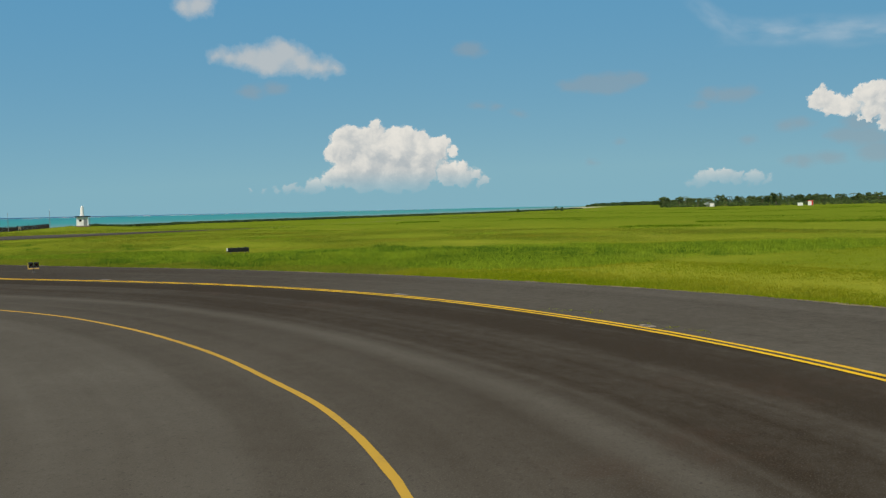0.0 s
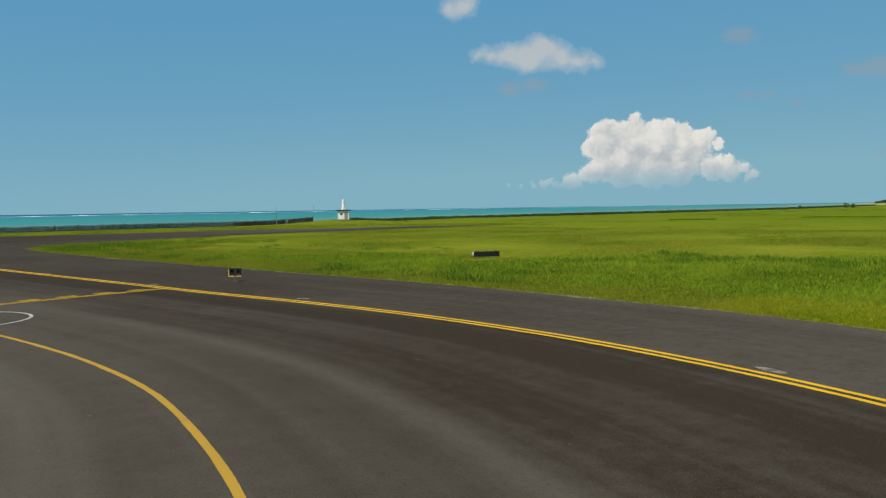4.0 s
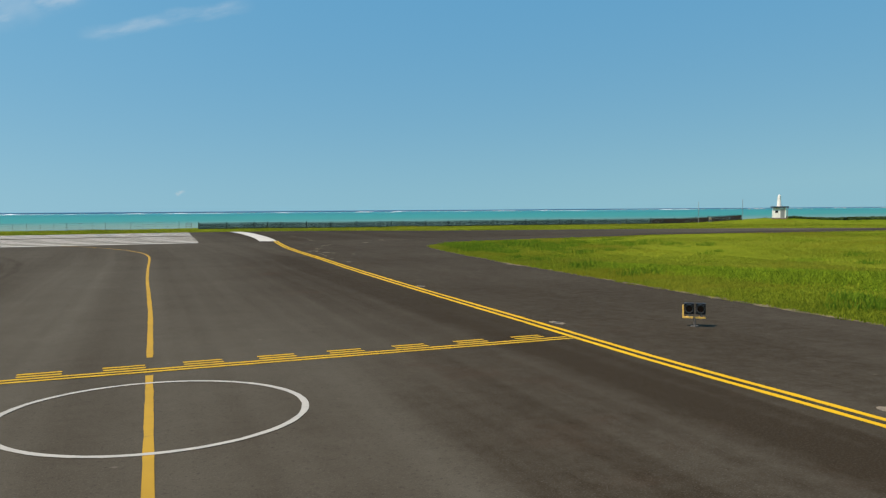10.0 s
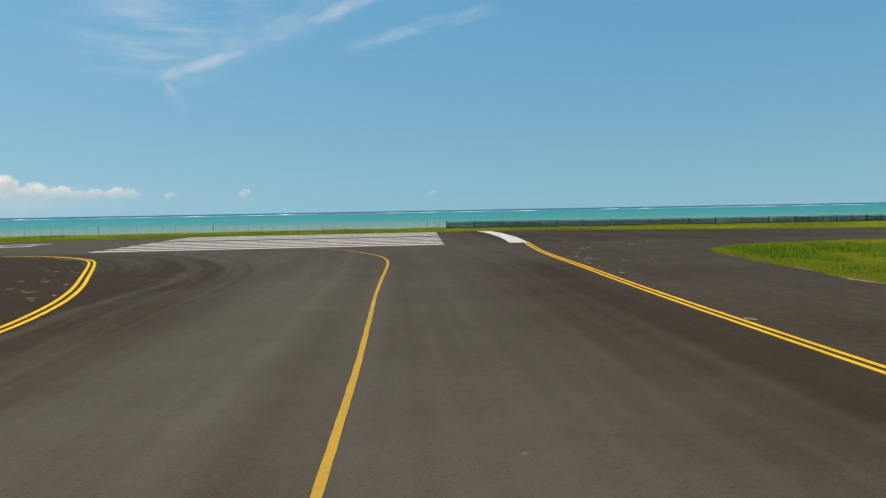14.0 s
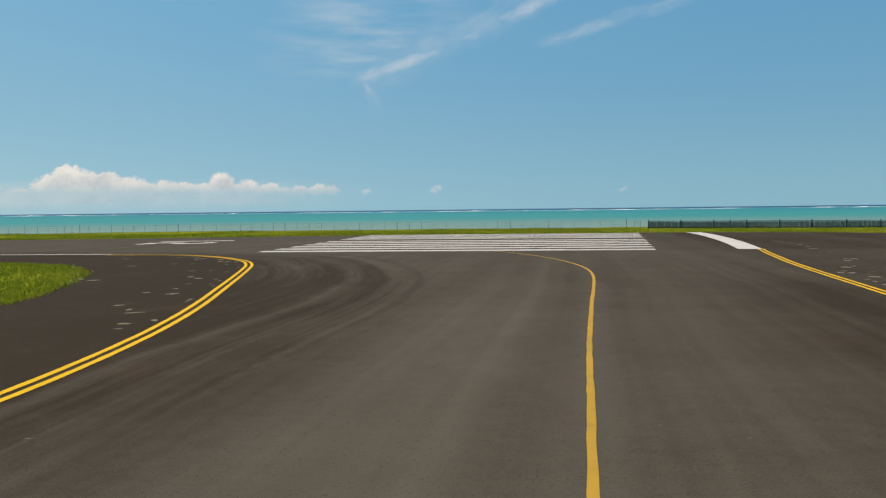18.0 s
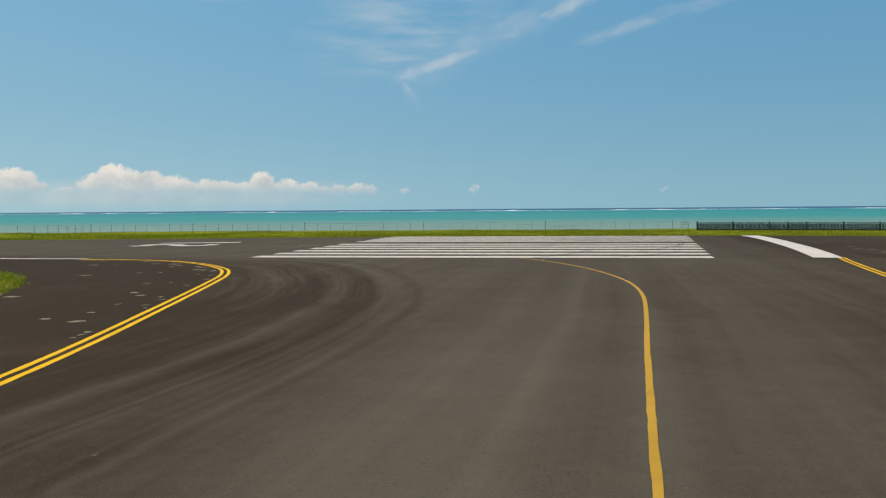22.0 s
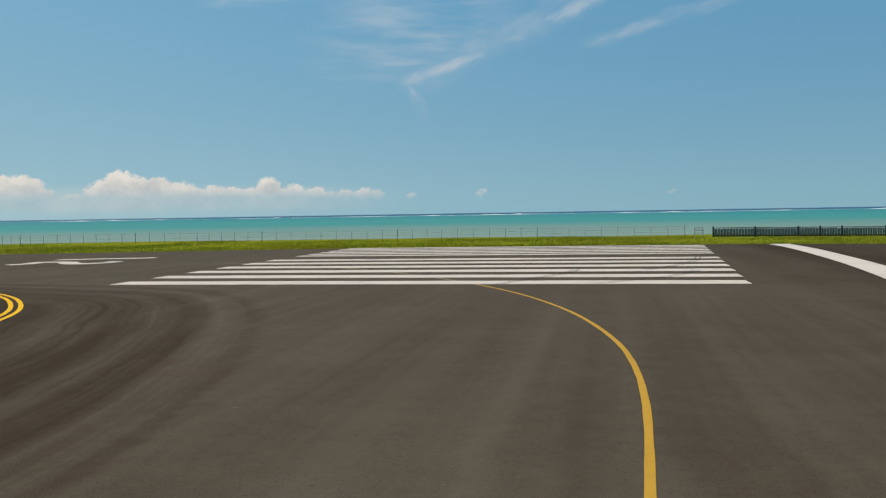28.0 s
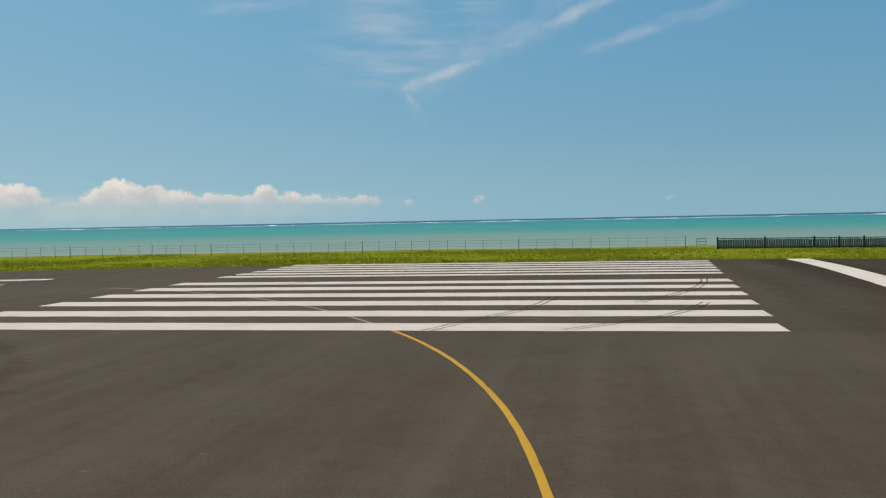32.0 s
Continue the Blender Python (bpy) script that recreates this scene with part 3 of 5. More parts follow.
def build_pavement():
    ys = np.r_[np.arange(-125, -11.5, 0.36), -11.3]
    rng = np.random.default_rng(4)
    ragged = np.array([0.45 * noise.noise(Vector((0.31 * y, 1.0, 0))) + 0.22 * noise.noise(Vector((1.1 * y, 5.0, 0))) for y in ys])
    xr = between(RIM, ys) + ragged + rng.normal(0, 0.05, len(ys))
    xl = between([(a, b) for a, b in LEFT_RIM], ys) + rng.normal(0, 0.06, len(ys))
    # columns drawn together on the lanes that the camera crosses
    mid = np.maximum(xr - 45, xl + 0.1 * (xr - xl))
    x = np.concatenate([xl[:, None] + (mid - xl)[:, None] * np.linspace(0, 1, 20)[None, :-1], mid[:, None] + (xr - mid)[:, None] * np.linspace(0, 1, 190)[None]], 1)
    grid = np.stack([x, np.repeat(ys[:, None], x.shape[1], 1), np.zeros_like(x)], -1)
    ob = sheet("taxiway", grid, M_ASPHALT, pavement_attrs(grid.reshape(-1, 3)[:, :2]))
    tagged(ob, "dark weathered asphalt taxiway with paler worn wheel tracks", "taxiway", kind="structure")
    xs = np.r_[np.linspace(-900, -130, 40), np.arange(-125, -46, 1.5), np.arange(-46, 12, 0.6), np.arange(12, 60, 1.5), np.arange(60, 113, 2.6)]
    lo, hi = between(SOUTH_RIM, xs), between(NORTH_RIM, xs)
    lo = np.where((xs > -44) & (xs < 22.8), -11.3, lo)
    v = np.r_[np.linspace(0, 0.36, 41)[:-1], np.linspace(0.36, 1, 29)]
    y = lo[:, None] + (hi - lo)[:, None] * v[None]
    grid = np.stack([np.repeat(xs[:, None], len(v), 1), y, np.zeros_like(y)], -1).transpose(1, 0, 2)
    ob = sheet("runway", grid, M_ASPHALT, pavement_attrs(grid.reshape(-1, 3)[:, :2]))
    tagged(ob, "grey-brown asphalt runway end with tyre marks", "runway", kind="structure")


def build_ground():
    xs = np.r_[-4600, -3000, -1800, -1000, -600, -400, -300, np.arange(-240, 240, 3.0), np.arange(240, 700, 12.0), np.arange(700, 1500, 50.0), 1600, 1800, 2200, 3000, 4600]
    ys = np.r_[-4600, -3000, -1800, -1000, -600, -400, -300, -240, -200, -170, np.arange(-150, 130, 2.0), np.arange(130, 420, 15.0), 500, 700]
    X, Y = np.meshgrid(xs, ys)
    Z = ground_z(X, Y) - 0.035
    soft = np.array([noise.noise(Vector((x * 0.07, y * 0.07, 0))) for x, y in zip(X.ravel(), Y.ravel())]).reshape(X.shape)
    on_rim = (X > between(RIM, Y) + 4) | (X < between(LEFT_RIM, Y) - 4)
    out = (np.where(Y < -11.3, on_rim, (Y > between(NORTH_RIM, X) + 4) | (Y < between(SOUTH_RIM, X) - 4)))
    Z = Z + np.where(out, 0.10 * soft + 0.05, 0)
    d = Y - between(COAST, X)
    gap = np.where(Y < -11.3, np.minimum(np.abs(X - between(RIM, Y)), np.abs(X - between(LEFT_RIM, Y))), np.minimum(np.abs(Y - between(NORTH_RIM, X)), np.abs(Y - between(SOUTH_RIM, X))))
    attrs = {"bare": np.clip(0.75 - gap / 2.5, 0, 1).ravel(), "sand": np.clip((d - 3) / 4, 0, 1).ravel(), "far": np.clip((X - 45) / 100, 0, 1).ravel(), "mown": (np.clip((-86 - Y) / 6, 0, 1) * np.clip((17 - (X - between(RIM, Y))) / 5, 0, 1)).ravel()}
    ob = sheet("ground", np.stack([X, Y, Z], -1), M_GRASS, attrs)
    tagged(ob, "bright green airfield grass sloping gently to the shore", "ground", kind="structure")


def build_sea():
    xs = np.r_[-4650, -3500, -2500, np.arange(-1800, 1900, 60.0), 2500, 3500, 4650]
    off = np.r_[-12, 0, 8, 20, 40, 70, 110, 160, 230, 320, 450, 600, 800, 950, 1050, np.arange(1100, 1820, 24.0), 1900, 2100, 2800, 3600, 4600]
    c = between(COAST, xs)
    far = np.clip(off / 1100, 0, 1)
    y = (c[None] * (1 - far[:, None]) + 60 * far[:, None]) + off[:, None]
    grid = np.stack([np.repeat(xs[None], len(off), 0), y, np.full(y.shape, -2.4)], -1)
    ob = sheet("water", grid, M_SEA, {"offshore": np.repeat(off - 34, len(xs))})
    tagged(ob, "calm turquoise lagoon with white surf on the outer reef", "sea", kind="structure")


def build_surf():
    """Rollers breaking on the outer reef: broken white crests."""
    rng = np.random.default_rng(17)
    verts, faces = [], []
    x = -2600.0
    while x < 2600:
        x += rng.exponential(26.0) + (60 if noise.noise(Vector((x * 0.004, 0, 3))) < 0 else 4)
        n, step, y0 = int(rng.integers(3, 12)), rng.uniform(4, 8), 1580 + rng.normal(0, 28)
        high = rng.uniform(0.5, 1.5)
        for k in range(n):
            h = high * math.sin(math.pi * (k + 0.5) / n) * rng.uniform(0.6, 1.2)
            i = len(verts)
            verts += [(x, y0 - 3, -2.42), (x + step, y0 - 3, -2.42), (x + step, y0, -2.4 + h), (x, y0, -2.4 + h), (x + step, y0 + 4, -2.42), (x, y0 + 4, -2.42)]
            faces += [(i, i + 1, i + 2, i + 3), (i + 3, i + 2, i + 4, i + 5)]
            x += step
            y0 += rng.normal(0, 1.5)
    ob = mesh_object("surf", verts, faces, M_FOAM)
    tagged(ob, "broken white surf on the outer reef", "surf", kind="stuff")


build_pavement()
build_ground()
build_sea()
build_surf()


# ---- sky backdrop with clouds ----
# cumulus as rounded puffs: degrees left of +y, degrees up, radius in degrees
TOWER = [(-62.91, 4.22, 1.45), (-62.05, 4.07, 0.86), (-64.57, 4.17, 1.6), (-64.8, 5.73, 0.5), (-62.93, 5.02, 0.7), (-63.96, 2.82, 1.8), (-66.31, 4.02, 1.55), (-67.04, 5.07, 0.7), (-67.97, 4.97, 0.5), (-66.26, 5.07, 0.45), (-65.9, 2.57, 1.5), (-67.86, 3.67, 1.4), (-68.85, 4.02, 0.95), (-69.35, 4.57, 0.5), (-70.2, 4.02, 0.42), (-67.65, 2.67, 1.25), (-67.34, 3.07, 0.6), (-69.78, 2.47, 0.9), (-70.77, 2.93, 0.45), (-71.64, 2.38, 0.45), (-72.1, 1.68, 0.45), (-70.83, 2.08, 0.6), (-62.4, 2.37, 1), (-61.44, 2.12, 0.58), (-60.55, 2.12, 0.32)]
TAIL = [(-60.65, 1.72, 0.47), (-59.89, 1.62, 0.35), (-58.55, 1.67, 0.33), (-59.32, 1.57, 0.3), (-57.87, 1.57, 0.22), (-57.12, 1.52, 0.18), (-56.29, 1.47, 0.16), (-60.2, 1.95, 0.45), (-58.9, 1.75, 0.36)]
EAST = [(-86.65, 1.5, 0.5), (-87.42, 1.73, 0.48), (-88.23, 1.83, 0.55), (-89.1, 1.63, 0.52), (-90.06, 1.43, 0.48), (-90.88, 1.33, 0.33), (-85.98, 1.53, 0.28), (-93.94, 6.48, 0.75), (-94.67, 6.18, 0.75), (-95.52, 5.88, 0.65), (-96.3, 6.53, 0.52), (-96.91, 6.28, 0.85), (-97.58, 5.97, 1.15), (-93.45, 6.18, 0.35), (-98.97, 5.66, 1), (-97.9, 5.0, 0.9), (-99.2, 4.6, 1.2), (-96.6, 5.4, 0.6)]
BANK = [(37.24, 2.04, 0.5), (36.31, 2.14, 0.6), (35.22, 1.69, 0.38), (37.83, 1.74, 0.5), (32.11, 1.74, 0.36), (31.27, 1.84, 0.5), (30.14, 2.14, 0.62), (29.31, 1.94, 0.6), (28.51, 2.04, 0.52), (27.64, 1.64, 0.38), (26.75, 1.74, 0.52), (25.86, 1.54, 0.38), (24.7, 1.55, 0.42), (30.6, 2.5, 0.4), (21.2, 2.15, 0.38), (23.6, 1.5, 0.4), (23.13, 1.34, 0.42), (22.19, 1.44, 0.42), (21.26, 1.89, 0.42), (20.52, 1.44, 0.38)]
BANK_FOOT = [(29.93, 0.99, 1), (26.93, 0.84, 0.85), (36.73, 0.94, 1.05), (21.75, 0.79, 0.75), (24.34, 0.69, 0.6), (33.13, 0.64, 0.8), (16.76, 0.69, 0.6), (40.51, 0.84, 1)]
BANK_END = [(19.56, 1.69, 0.3), (17.97, 1.54, 0.3), (17.29, 1.29, 0.32), (16.14, 1.39, 0.33), (14.98, 1.34, 0.3), (14.02, 1.29, 0.24), (18.76, 1.24, 0.34), (11.56, 1.24, 0.1), (6.89, 1.3, 0.02), (6.57, 1.5, 0), (-5.99, 1.27, 0), (39.51, 1.84, 0.6), (41.51, 1.64, 0.7), (44.51, 1.75, 0.6)]
# thin cloud; for the grey scraps the first number is halved, which draws them out sideways
VEIL = [(-55.07, 10.37, 0.45), (-56.25, 10.32, 0.7), (-57.58, 10.13, 0.9), (-58.71, 10.66, 0.8), (-59.83, 10.02, 0.72), (-61.05, 9.81, 0.55), (-62.11, 9.66, 0.3), (-54.15, 10.34, 0.3), (-53.35, 13.67, 0.6), (-52.34, 13.57, 0.5)]
SCRAPS = [(-28.2, 8.12, 0.4), (-29, 8.34, 0.35), (-35.71, 10.77, 0.5), (-39.76, 8.18, 0.6), (-40.45, 8.18, 0.7), (-41.15, 8.4, 0.5), (-39.17, 8.13, 0.4), (-43.68, 7.08, 0.4), (-44.33, 7.03, 0.5), (-44.73, 7.03, 0.4), (-43.34, 6.46, 0.25), (-35.91, 7.03, 0.2), (-36.6, 6.98, 0.2), (-37.39, 6.35, 0.18), (-46.03, 4.88, 0.32), (-46.44, 4.92, 0.32), (-46.54, 2.61, 0.35), (-47.24, 2.73, 0.35), (-46.04, 2.65, 0.22), (-47.74, 4.08, 0.5), (-48.34, 3.88, 0.6), (-48.14, 4.88, 0.6), (-48.64, 2.98, 0.6), (-40.75, 4.26, 0.13), (-39.86, 2.92, 0.13), (-44.93, 4.01, 0.16)]


def cloud_material():
    g = Graph("cloud_sky")
    s = g.split(g.coords())
    az = g.math("MULTIPLY", g.math("ARCTAN2", g.math("MULTIPLY", s[0], -1.0), s[1]), 57.2958)
    flat = g.math("SQRT", g.math("ADD", g.math("MULTIPLY", s[0], s[0]), g.math("MULTIPLY", s[1], s[1])))
    el = g.math("MULTIPLY", g.math("ARCTAN2", s[2], flat), 57.2958)
    q = g.combine(az, el, 0.0)
    wide = g.noise(q, 0.28, 4, 0.55)

    def vec(op, a, b, c=None):
        n = g.n.new("ShaderNodeVectorMath")
        n.operation = op
        for v, sock in zip((a, b, c), n.inputs):
            g.put(v, sock)
        return n.outputs["Value"] if op == "DISTANCE" else n.outputs[0]

    def billowed(v, amount, scale, detail=5.0):
        """The same place, pushed about by turbulence."""
        n = g.n.new("ShaderNodeTexNoise")
        g.put(v, n.inputs["Vector"])
        n.inputs["Scale"].default_value, n.inputs["Detail"].default_value, n.inputs["Roughness"].default_value = scale, detail, 0.60
        return vec("MULTIPLY_ADD", n.outputs["Color"], (amount, amount, 0.0), vec("SUBTRACT", v, (amount / 2, amount / 2, 0.0)))

    def puffs(items, v, blend=0.12, swell=0.12, squash=1.0):
        """Depth inside the union of the puffs, in degrees."""
        total = None
        if squash != 1.0:
            v = vec("MULTIPLY", v, (squash, 1.0, 1.0))
        for a, e, r in items:
            d = g.math("SUBTRACT", r + swell, vec("DISTANCE", v, (a * squash, e, 0.0)))
            total = d if total is None else g.math("SMOOTH_MAX", total, d, blend)
        return total

    def most(items):
        total = items[0]
        for i in items[1:]:
            total = g.math("MAXIMUM", total, i)
        return total

    def streak(a, e, a2, e2, width, stretch, soft_below):
        """Ice cloud combed out along a slanting axis."""
        dx, dy = a2 - a, e2 - e
        n = math.hypot(dx, dy)
        ux, uy = dx / n, dy / n
        x, y = g.math("SUBTRACT", az, a), g.math("SUBTRACT", el, e)
        t = g.math("ADD", g.math("MULTIPLY", x, ux), g.math("MULTIPLY", y, uy))
        w = g.math("SUBTRACT", g.math("MULTIPLY", y, ux), g.math("MULTIPLY", x, uy))
        fibre = g.noise(g.combine(g.math("MULTIPLY", t, 0.35), g.math("MULTIPLY", w, stretch), a), 1.0, 5, 0.5)
        w = g.math("ADD", w, g.math("MULTIPLY", g.math("SUBTRACT", wide, 0.5), 1.2))
        side = g.math("MULTIPLY", g.ramp(w, -width, 0.0), g.ramp(w, 0.0, width * soft_below, 1.0, 0.0))
        ends = g.math("MULTIPLY", g.ramp(t, -0.6, 1.6), g.ramp(t, n - 1.4, n + 1.5, 1.0, 0.0))
        return g.math("MULTIPLY", g.math("MULTIPLY", side, ends), g.ramp(fibre, 0.28, 0.78))

    crisp = billowed(billowed(q, 1.7, 0.7), 0.75, 2.4, 7.0)
    ragged = billowed(billowed(q, 1.1, 1.0), 0.5, 3.0)
    heaps, row = TOWER + TAIL + EAST, BANK + BANK_FOOT + BANK_END
    deep = puffs(heaps, crisp, 0.34, 0.06)
    deep_bank = puffs(row, ragged, 0.22, 0.20, 0.64)
    # fall of depth towards upper left, standing in for sunlight on the puffs
    slope = g.math("SUBTRACT", most([deep, deep_bank]), most([puffs(heaps, vec("ADD", crisp, (0.26, 0.32, 0.0)), 0.34, 0.06), puffs(row, vec("ADD", ragged, (0.22, 0.20, 0.0)), 0.22, 0.20, 0.64)]))
    veil = puffs(VEIL, billowed(q, 1.4, 0.8), 0.8, 0.22, 0.8)
    scraps = puffs(SCRAPS, billowed(vec("MULTIPLY", q, (0.5, 1.0, 1.0)), 0.8, 1.1), 0.3, 0.10)
    grain = g.noise(q, 3.2, 4, 0.6)

    wisps = g.math("MULTIPLY", g.math("MULTIPLY", g.ramp(az, 3.0, 8.0), g.ramp(az, 12.0, 20.0, 1.0, 0.0)), g.math("MULTIPLY", g.math("MULTIPLY", g.ramp(el, 8.0, 10.4), g.ramp(g.math("ADD", el, g.math("MULTIPLY", az, 0.42)), 13.2, 15.0)),
                   g.ramp(g.noise(g.scaled(q, (0.16, 1.0, 1.0)), 1.1, 5, 0.5), 0.34, 0.80)))
    ice = most([g.math("MULTIPLY", streak(11.9, 8.9, 10.9, 7.4, 0.55, 1.4, 1.1), 0.42), g.math("MULTIPLY", streak(11.9, 8.8, 9.5, 10.0, 0.75, 0.9, 0.8), 0.55), g.math("MULTIPLY", streak(7.4, 11.0, 5.0, 12.0, 0.8, 0.9, 0.8), 0.55),
                g.math("MULTIPLY", streak(12.29, 8.59, -2.36, 14.26, 0.85, 0.9, 0.7), 0.52), g.math("MULTIPLY", streak(11.59, 9.24, -0.37, 14.46, 1.9, 0.6, 1.0), 0.26),
                g.math("MULTIPLY", streak(-0.37, 11.06, -9.84, 13.38, 0.6, 1.3, 1.0), 0.36), g.math("MULTIPLY", wisps, 0.36), g.math("MULTIPLY", streak(25.54, 13.84, 18.57, 14.64, 0.6, 1.0, 1.0), 0.3),
                g.math("MULTIPLY", streak(-86.07, 13.28, -89.36, 10.78, 0.8, 0.8, 1.2), 0.30), g.math("MULTIPLY", streak(-88.07, 10.98, -101.35, 9.96, 1.1, 0.9, 1.0), 0.42)])
    low = g.ramp(el, 0.4, 2.0)
    d_heap = g.math("MULTIPLY", g.ramp(deep, 0.0, 0.24), g.ramp(el, 0.9, 3.0, 0.12, 0.95))
    d_bank = g.math("MULTIPLY", g.ramp(deep_bank, -0.02, 0.22), g.ramp(el, 0.7, 2.0, 0.10, 0.86))
    mist = g.math("MULTIPLY", g.math("MULTIPLY", g.ramp(az, 10.0, 24.0), g.ramp(el, 1.2, 2.3, 1.0, 0.0)), g.ramp(wide, 0.3, 0.7, 0.34, 0.50))
    d_veil = g.math("MULTIPLY", g.ramp(veil, -0.15, 0.70), 0.74)
    d_scrap = g.math("MULTIPLY", g.ramp(scraps, -0.14, 0.38), 0.44)
    cover = most([d_heap, d_veil, d_bank, d_scrap, ice, mist])
    cover = g.math("MULTIPLY", cover, g.ramp(el, 0.1, 0.8, 0.2, 1.0))
    # lit upper-left faces and bright rims painted into the cloud colour
    shade = g.math("ADD", g.math("ADD", 0.52, g.math("MULTIPLY", slope, 0.40)), g.math("MULTIPLY", g.math("SUBTRACT", grain, 0.5), 0.18))
    broad = g.noise(q, 0.55, 6, 0.62, 0.4)
    shade = g.math("ADD", shade, g.math("MULTIPLY", g.math("SUBTRACT", broad, 0.5), 1.3))
    shade = g.math("ADD", shade, g.ramp(most([deep, deep_bank]), 0.0, 0.9, 0.16, -0.06))
    col = g.mix(g.ramp(shade, 0.10, 0.95), (0.47, 0.51, 0.53), (0.88, 0.84, 0.76))
    # horizon haze painted over the cloud feet by elevation
    col = g.mix(g.ramp(el, 0.6, 3.0, 0.62, 0.0), col, (0.42, 0.51, 0.56))
    col = g.mix(g.ramp(g.math("SUBTRACT", d_veil, d_heap), 0.0, 0.3), col, (0.60, 0.60, 0.58))
    col = g.mix(g.ramp(g.math("SUBTRACT", d_scrap, most([d_heap, d_veil, d_bank, mist])), 0.002, 0.012), col, (0.31, 0.355, 0.385))
    col = g.mix(g.ramp(g.math("SUBTRACT", ice, most([d_heap, d_veil, d_bank, d_scrap])), 0.0, 0.1), col, (0.66, 0.70, 0.72))
    glow = g.n.new("ShaderNodeEmission")
    g.l.new(col, glow.inputs[0])
    glow.inputs[1].default_value = 0.95
    clear = g.n.new("ShaderNodeBsdfTransparent")
    m = g.n.new("ShaderNodeMixShader")
    g.l.new(cover, m.inputs[0]), g.l.new(clear.outputs[0], m.inputs[1]), g.l.new(glow.outputs[0], m.inputs[2])
    g.l.new(m.outputs[0], g.out.inputs[0])
    return g.mat


def build_backdrop():
    az = np.radians(np.linspace(55, -120, 90))
    el = np.radians(np.linspace(-0.02, 24, 14))
    A, E = np.meshgrid(az, el)
    r = 4700.0
    grid = np.stack([-r * np.cos(E) * np.sin(A), r * np.cos(E) * np.cos(A), r * np.sin(E)], -1)
    ob = sheet("backdrop", grid, cloud_material())
    ob.location = (-12, -65, 0)
    tagged(ob, "distant white cumulus and thin ice clouds over the sea", "sky", kind="structure")


build_backdrop()


# ---- painted markings ----
def build_markings():
    flat = pose(0, 0, 0)
    m = empty("taxiway_centreline", flat, "worn yellow taxiway guide line painted on asphalt", "road marking", kind="structure")
    hold = np.argmin(np.abs(CENTRE[:, 1] + 64.35) + (CENTRE[:, 0] > 0) * 99)
    s, far = CENTRE[: hold - 1], CENTRE[hold + 2 :]
    turn = np.argmax(far[:, 1] > -0.2)
    stripe("line", s, 0.135, M_FADED, m)
    stripe("line", far[: turn + 1], 0.135, M_FADED, m)
    stripe("line", far[turn + 1 : turn + 60], 0.12, M_GHOST, m, PAINT_Z)
    m = empty("taxiway_edge_marking", flat, "bright yellow double line along the taxiway edge", "road marking", kind="structure")
    for d in (-0.15, 0.15):
        stripe("line", offset_line(RIGHT_EDGE, d), 0.15, M_YELLOW, m)
    m = empty("taxiway_edge_marking", flat, "bright yellow double line curving round the junction corner", "road marking", kind="structure")
    for d in (-0.17, 0.17):
        stripe("line", offset_line(LEFT_EDGE, d), 0.17, M_YELLOW, m)
    m = empty("runway_side_stripe", flat, "white painted stripe along the runway side", "road marking", kind="structure")
    stripe("line", smooth_line([(-40.73, -1.77), (-59.98, -1.68), (-120.09, -2.8)], 4), 0.55, M_WHITE, m)
    # holding position: two solid lines, two broken ones on the runway's side
    m = empty("holding_position_marking", flat, "yellow runway holding position lines, solid and broken", "road marking", kind="structure")
    a, b = np.array((-18.6, -64.80)), np.array((0.75, -64.86))
    u = (b - a) / np.linalg.norm(b - a)
    n = np.array((-u[1], u[0]))
    full = np.linalg.norm(b - a)
    for k in range(2):
        stripe("solid_line", np.array([a + n * 0.25 * k + u * s2 for s2 in np.arange(0, full, 0.5)]), 0.13, M_HOLD, m, PAINT_Z + 0.004)
    start = np.dot(np.array((-8.35, -64.8)) - a, u)
    k0 = int(start / 1.5)
    for i in range(13):
        for k in (2, 3):
            s0 = start + (i - k0) * 1.5
            if 0 < s0 < full - 0.9:
                stripe("dash", np.array([a + n * 0.25 * k + u * (s0 + q) for q in (0, 0.25, 0.5, 0.78)]), 0.13, M_HOLD, m, PAINT_Z + 0.004)
    # ring
    m = empty("painted_ring", flat, "thin white ring painted round the guide line", "road marking", kind="structure")
    ring = np.array([(-9.21 + 2.29 * math.cos(t), -68.21 + 2.29 * math.sin(t)) for t in np.linspace(0, 2 * math.pi, 73)])
    stripe("ring", ring, 0.105, M_DULLWHITE, m, PAINT_Z + 0.004, rough=0.004)
    # threshold
    m = empty("threshold_marking", flat, "twelve white runway threshold stripes with tyre scuffs", "road marking", kind="structure")
    for i in range(12):
        y = 3.78 * i if i < 6 else 24.9 + 2.62 * (i - 6)
        w = 1.85 if i < 6 else 1.4
        x0, x1 = -30 + 0.025 * y, 0.09 * y
        line = np.array([(x, y + w / 2) for x in np.linspace(x0, x1, 40)])
        stripe("stripe", line, w, M_WHITE, m, PAINT_Z + 0.004, rough=0.022)
    # broad white bar at the runway's end
    m = empty("runway_edge_bar", flat, "broad fresh white bar painted beside the runway end", "road marking", kind="structure")
    stripe("bar", smooth_line([(6.7, 0.6), (7.6, 7), (8.5, 14.5), (9.35, 24), (9.9, 32), (10.05, 40.3)], 1.0), 1.7, M_BRIGHT, m)
    # runway number, too oblique to be read: plain bars
    m = empty("runway_number", flat, "large white runway characters seen edge-on", "road marking", kind="structure")
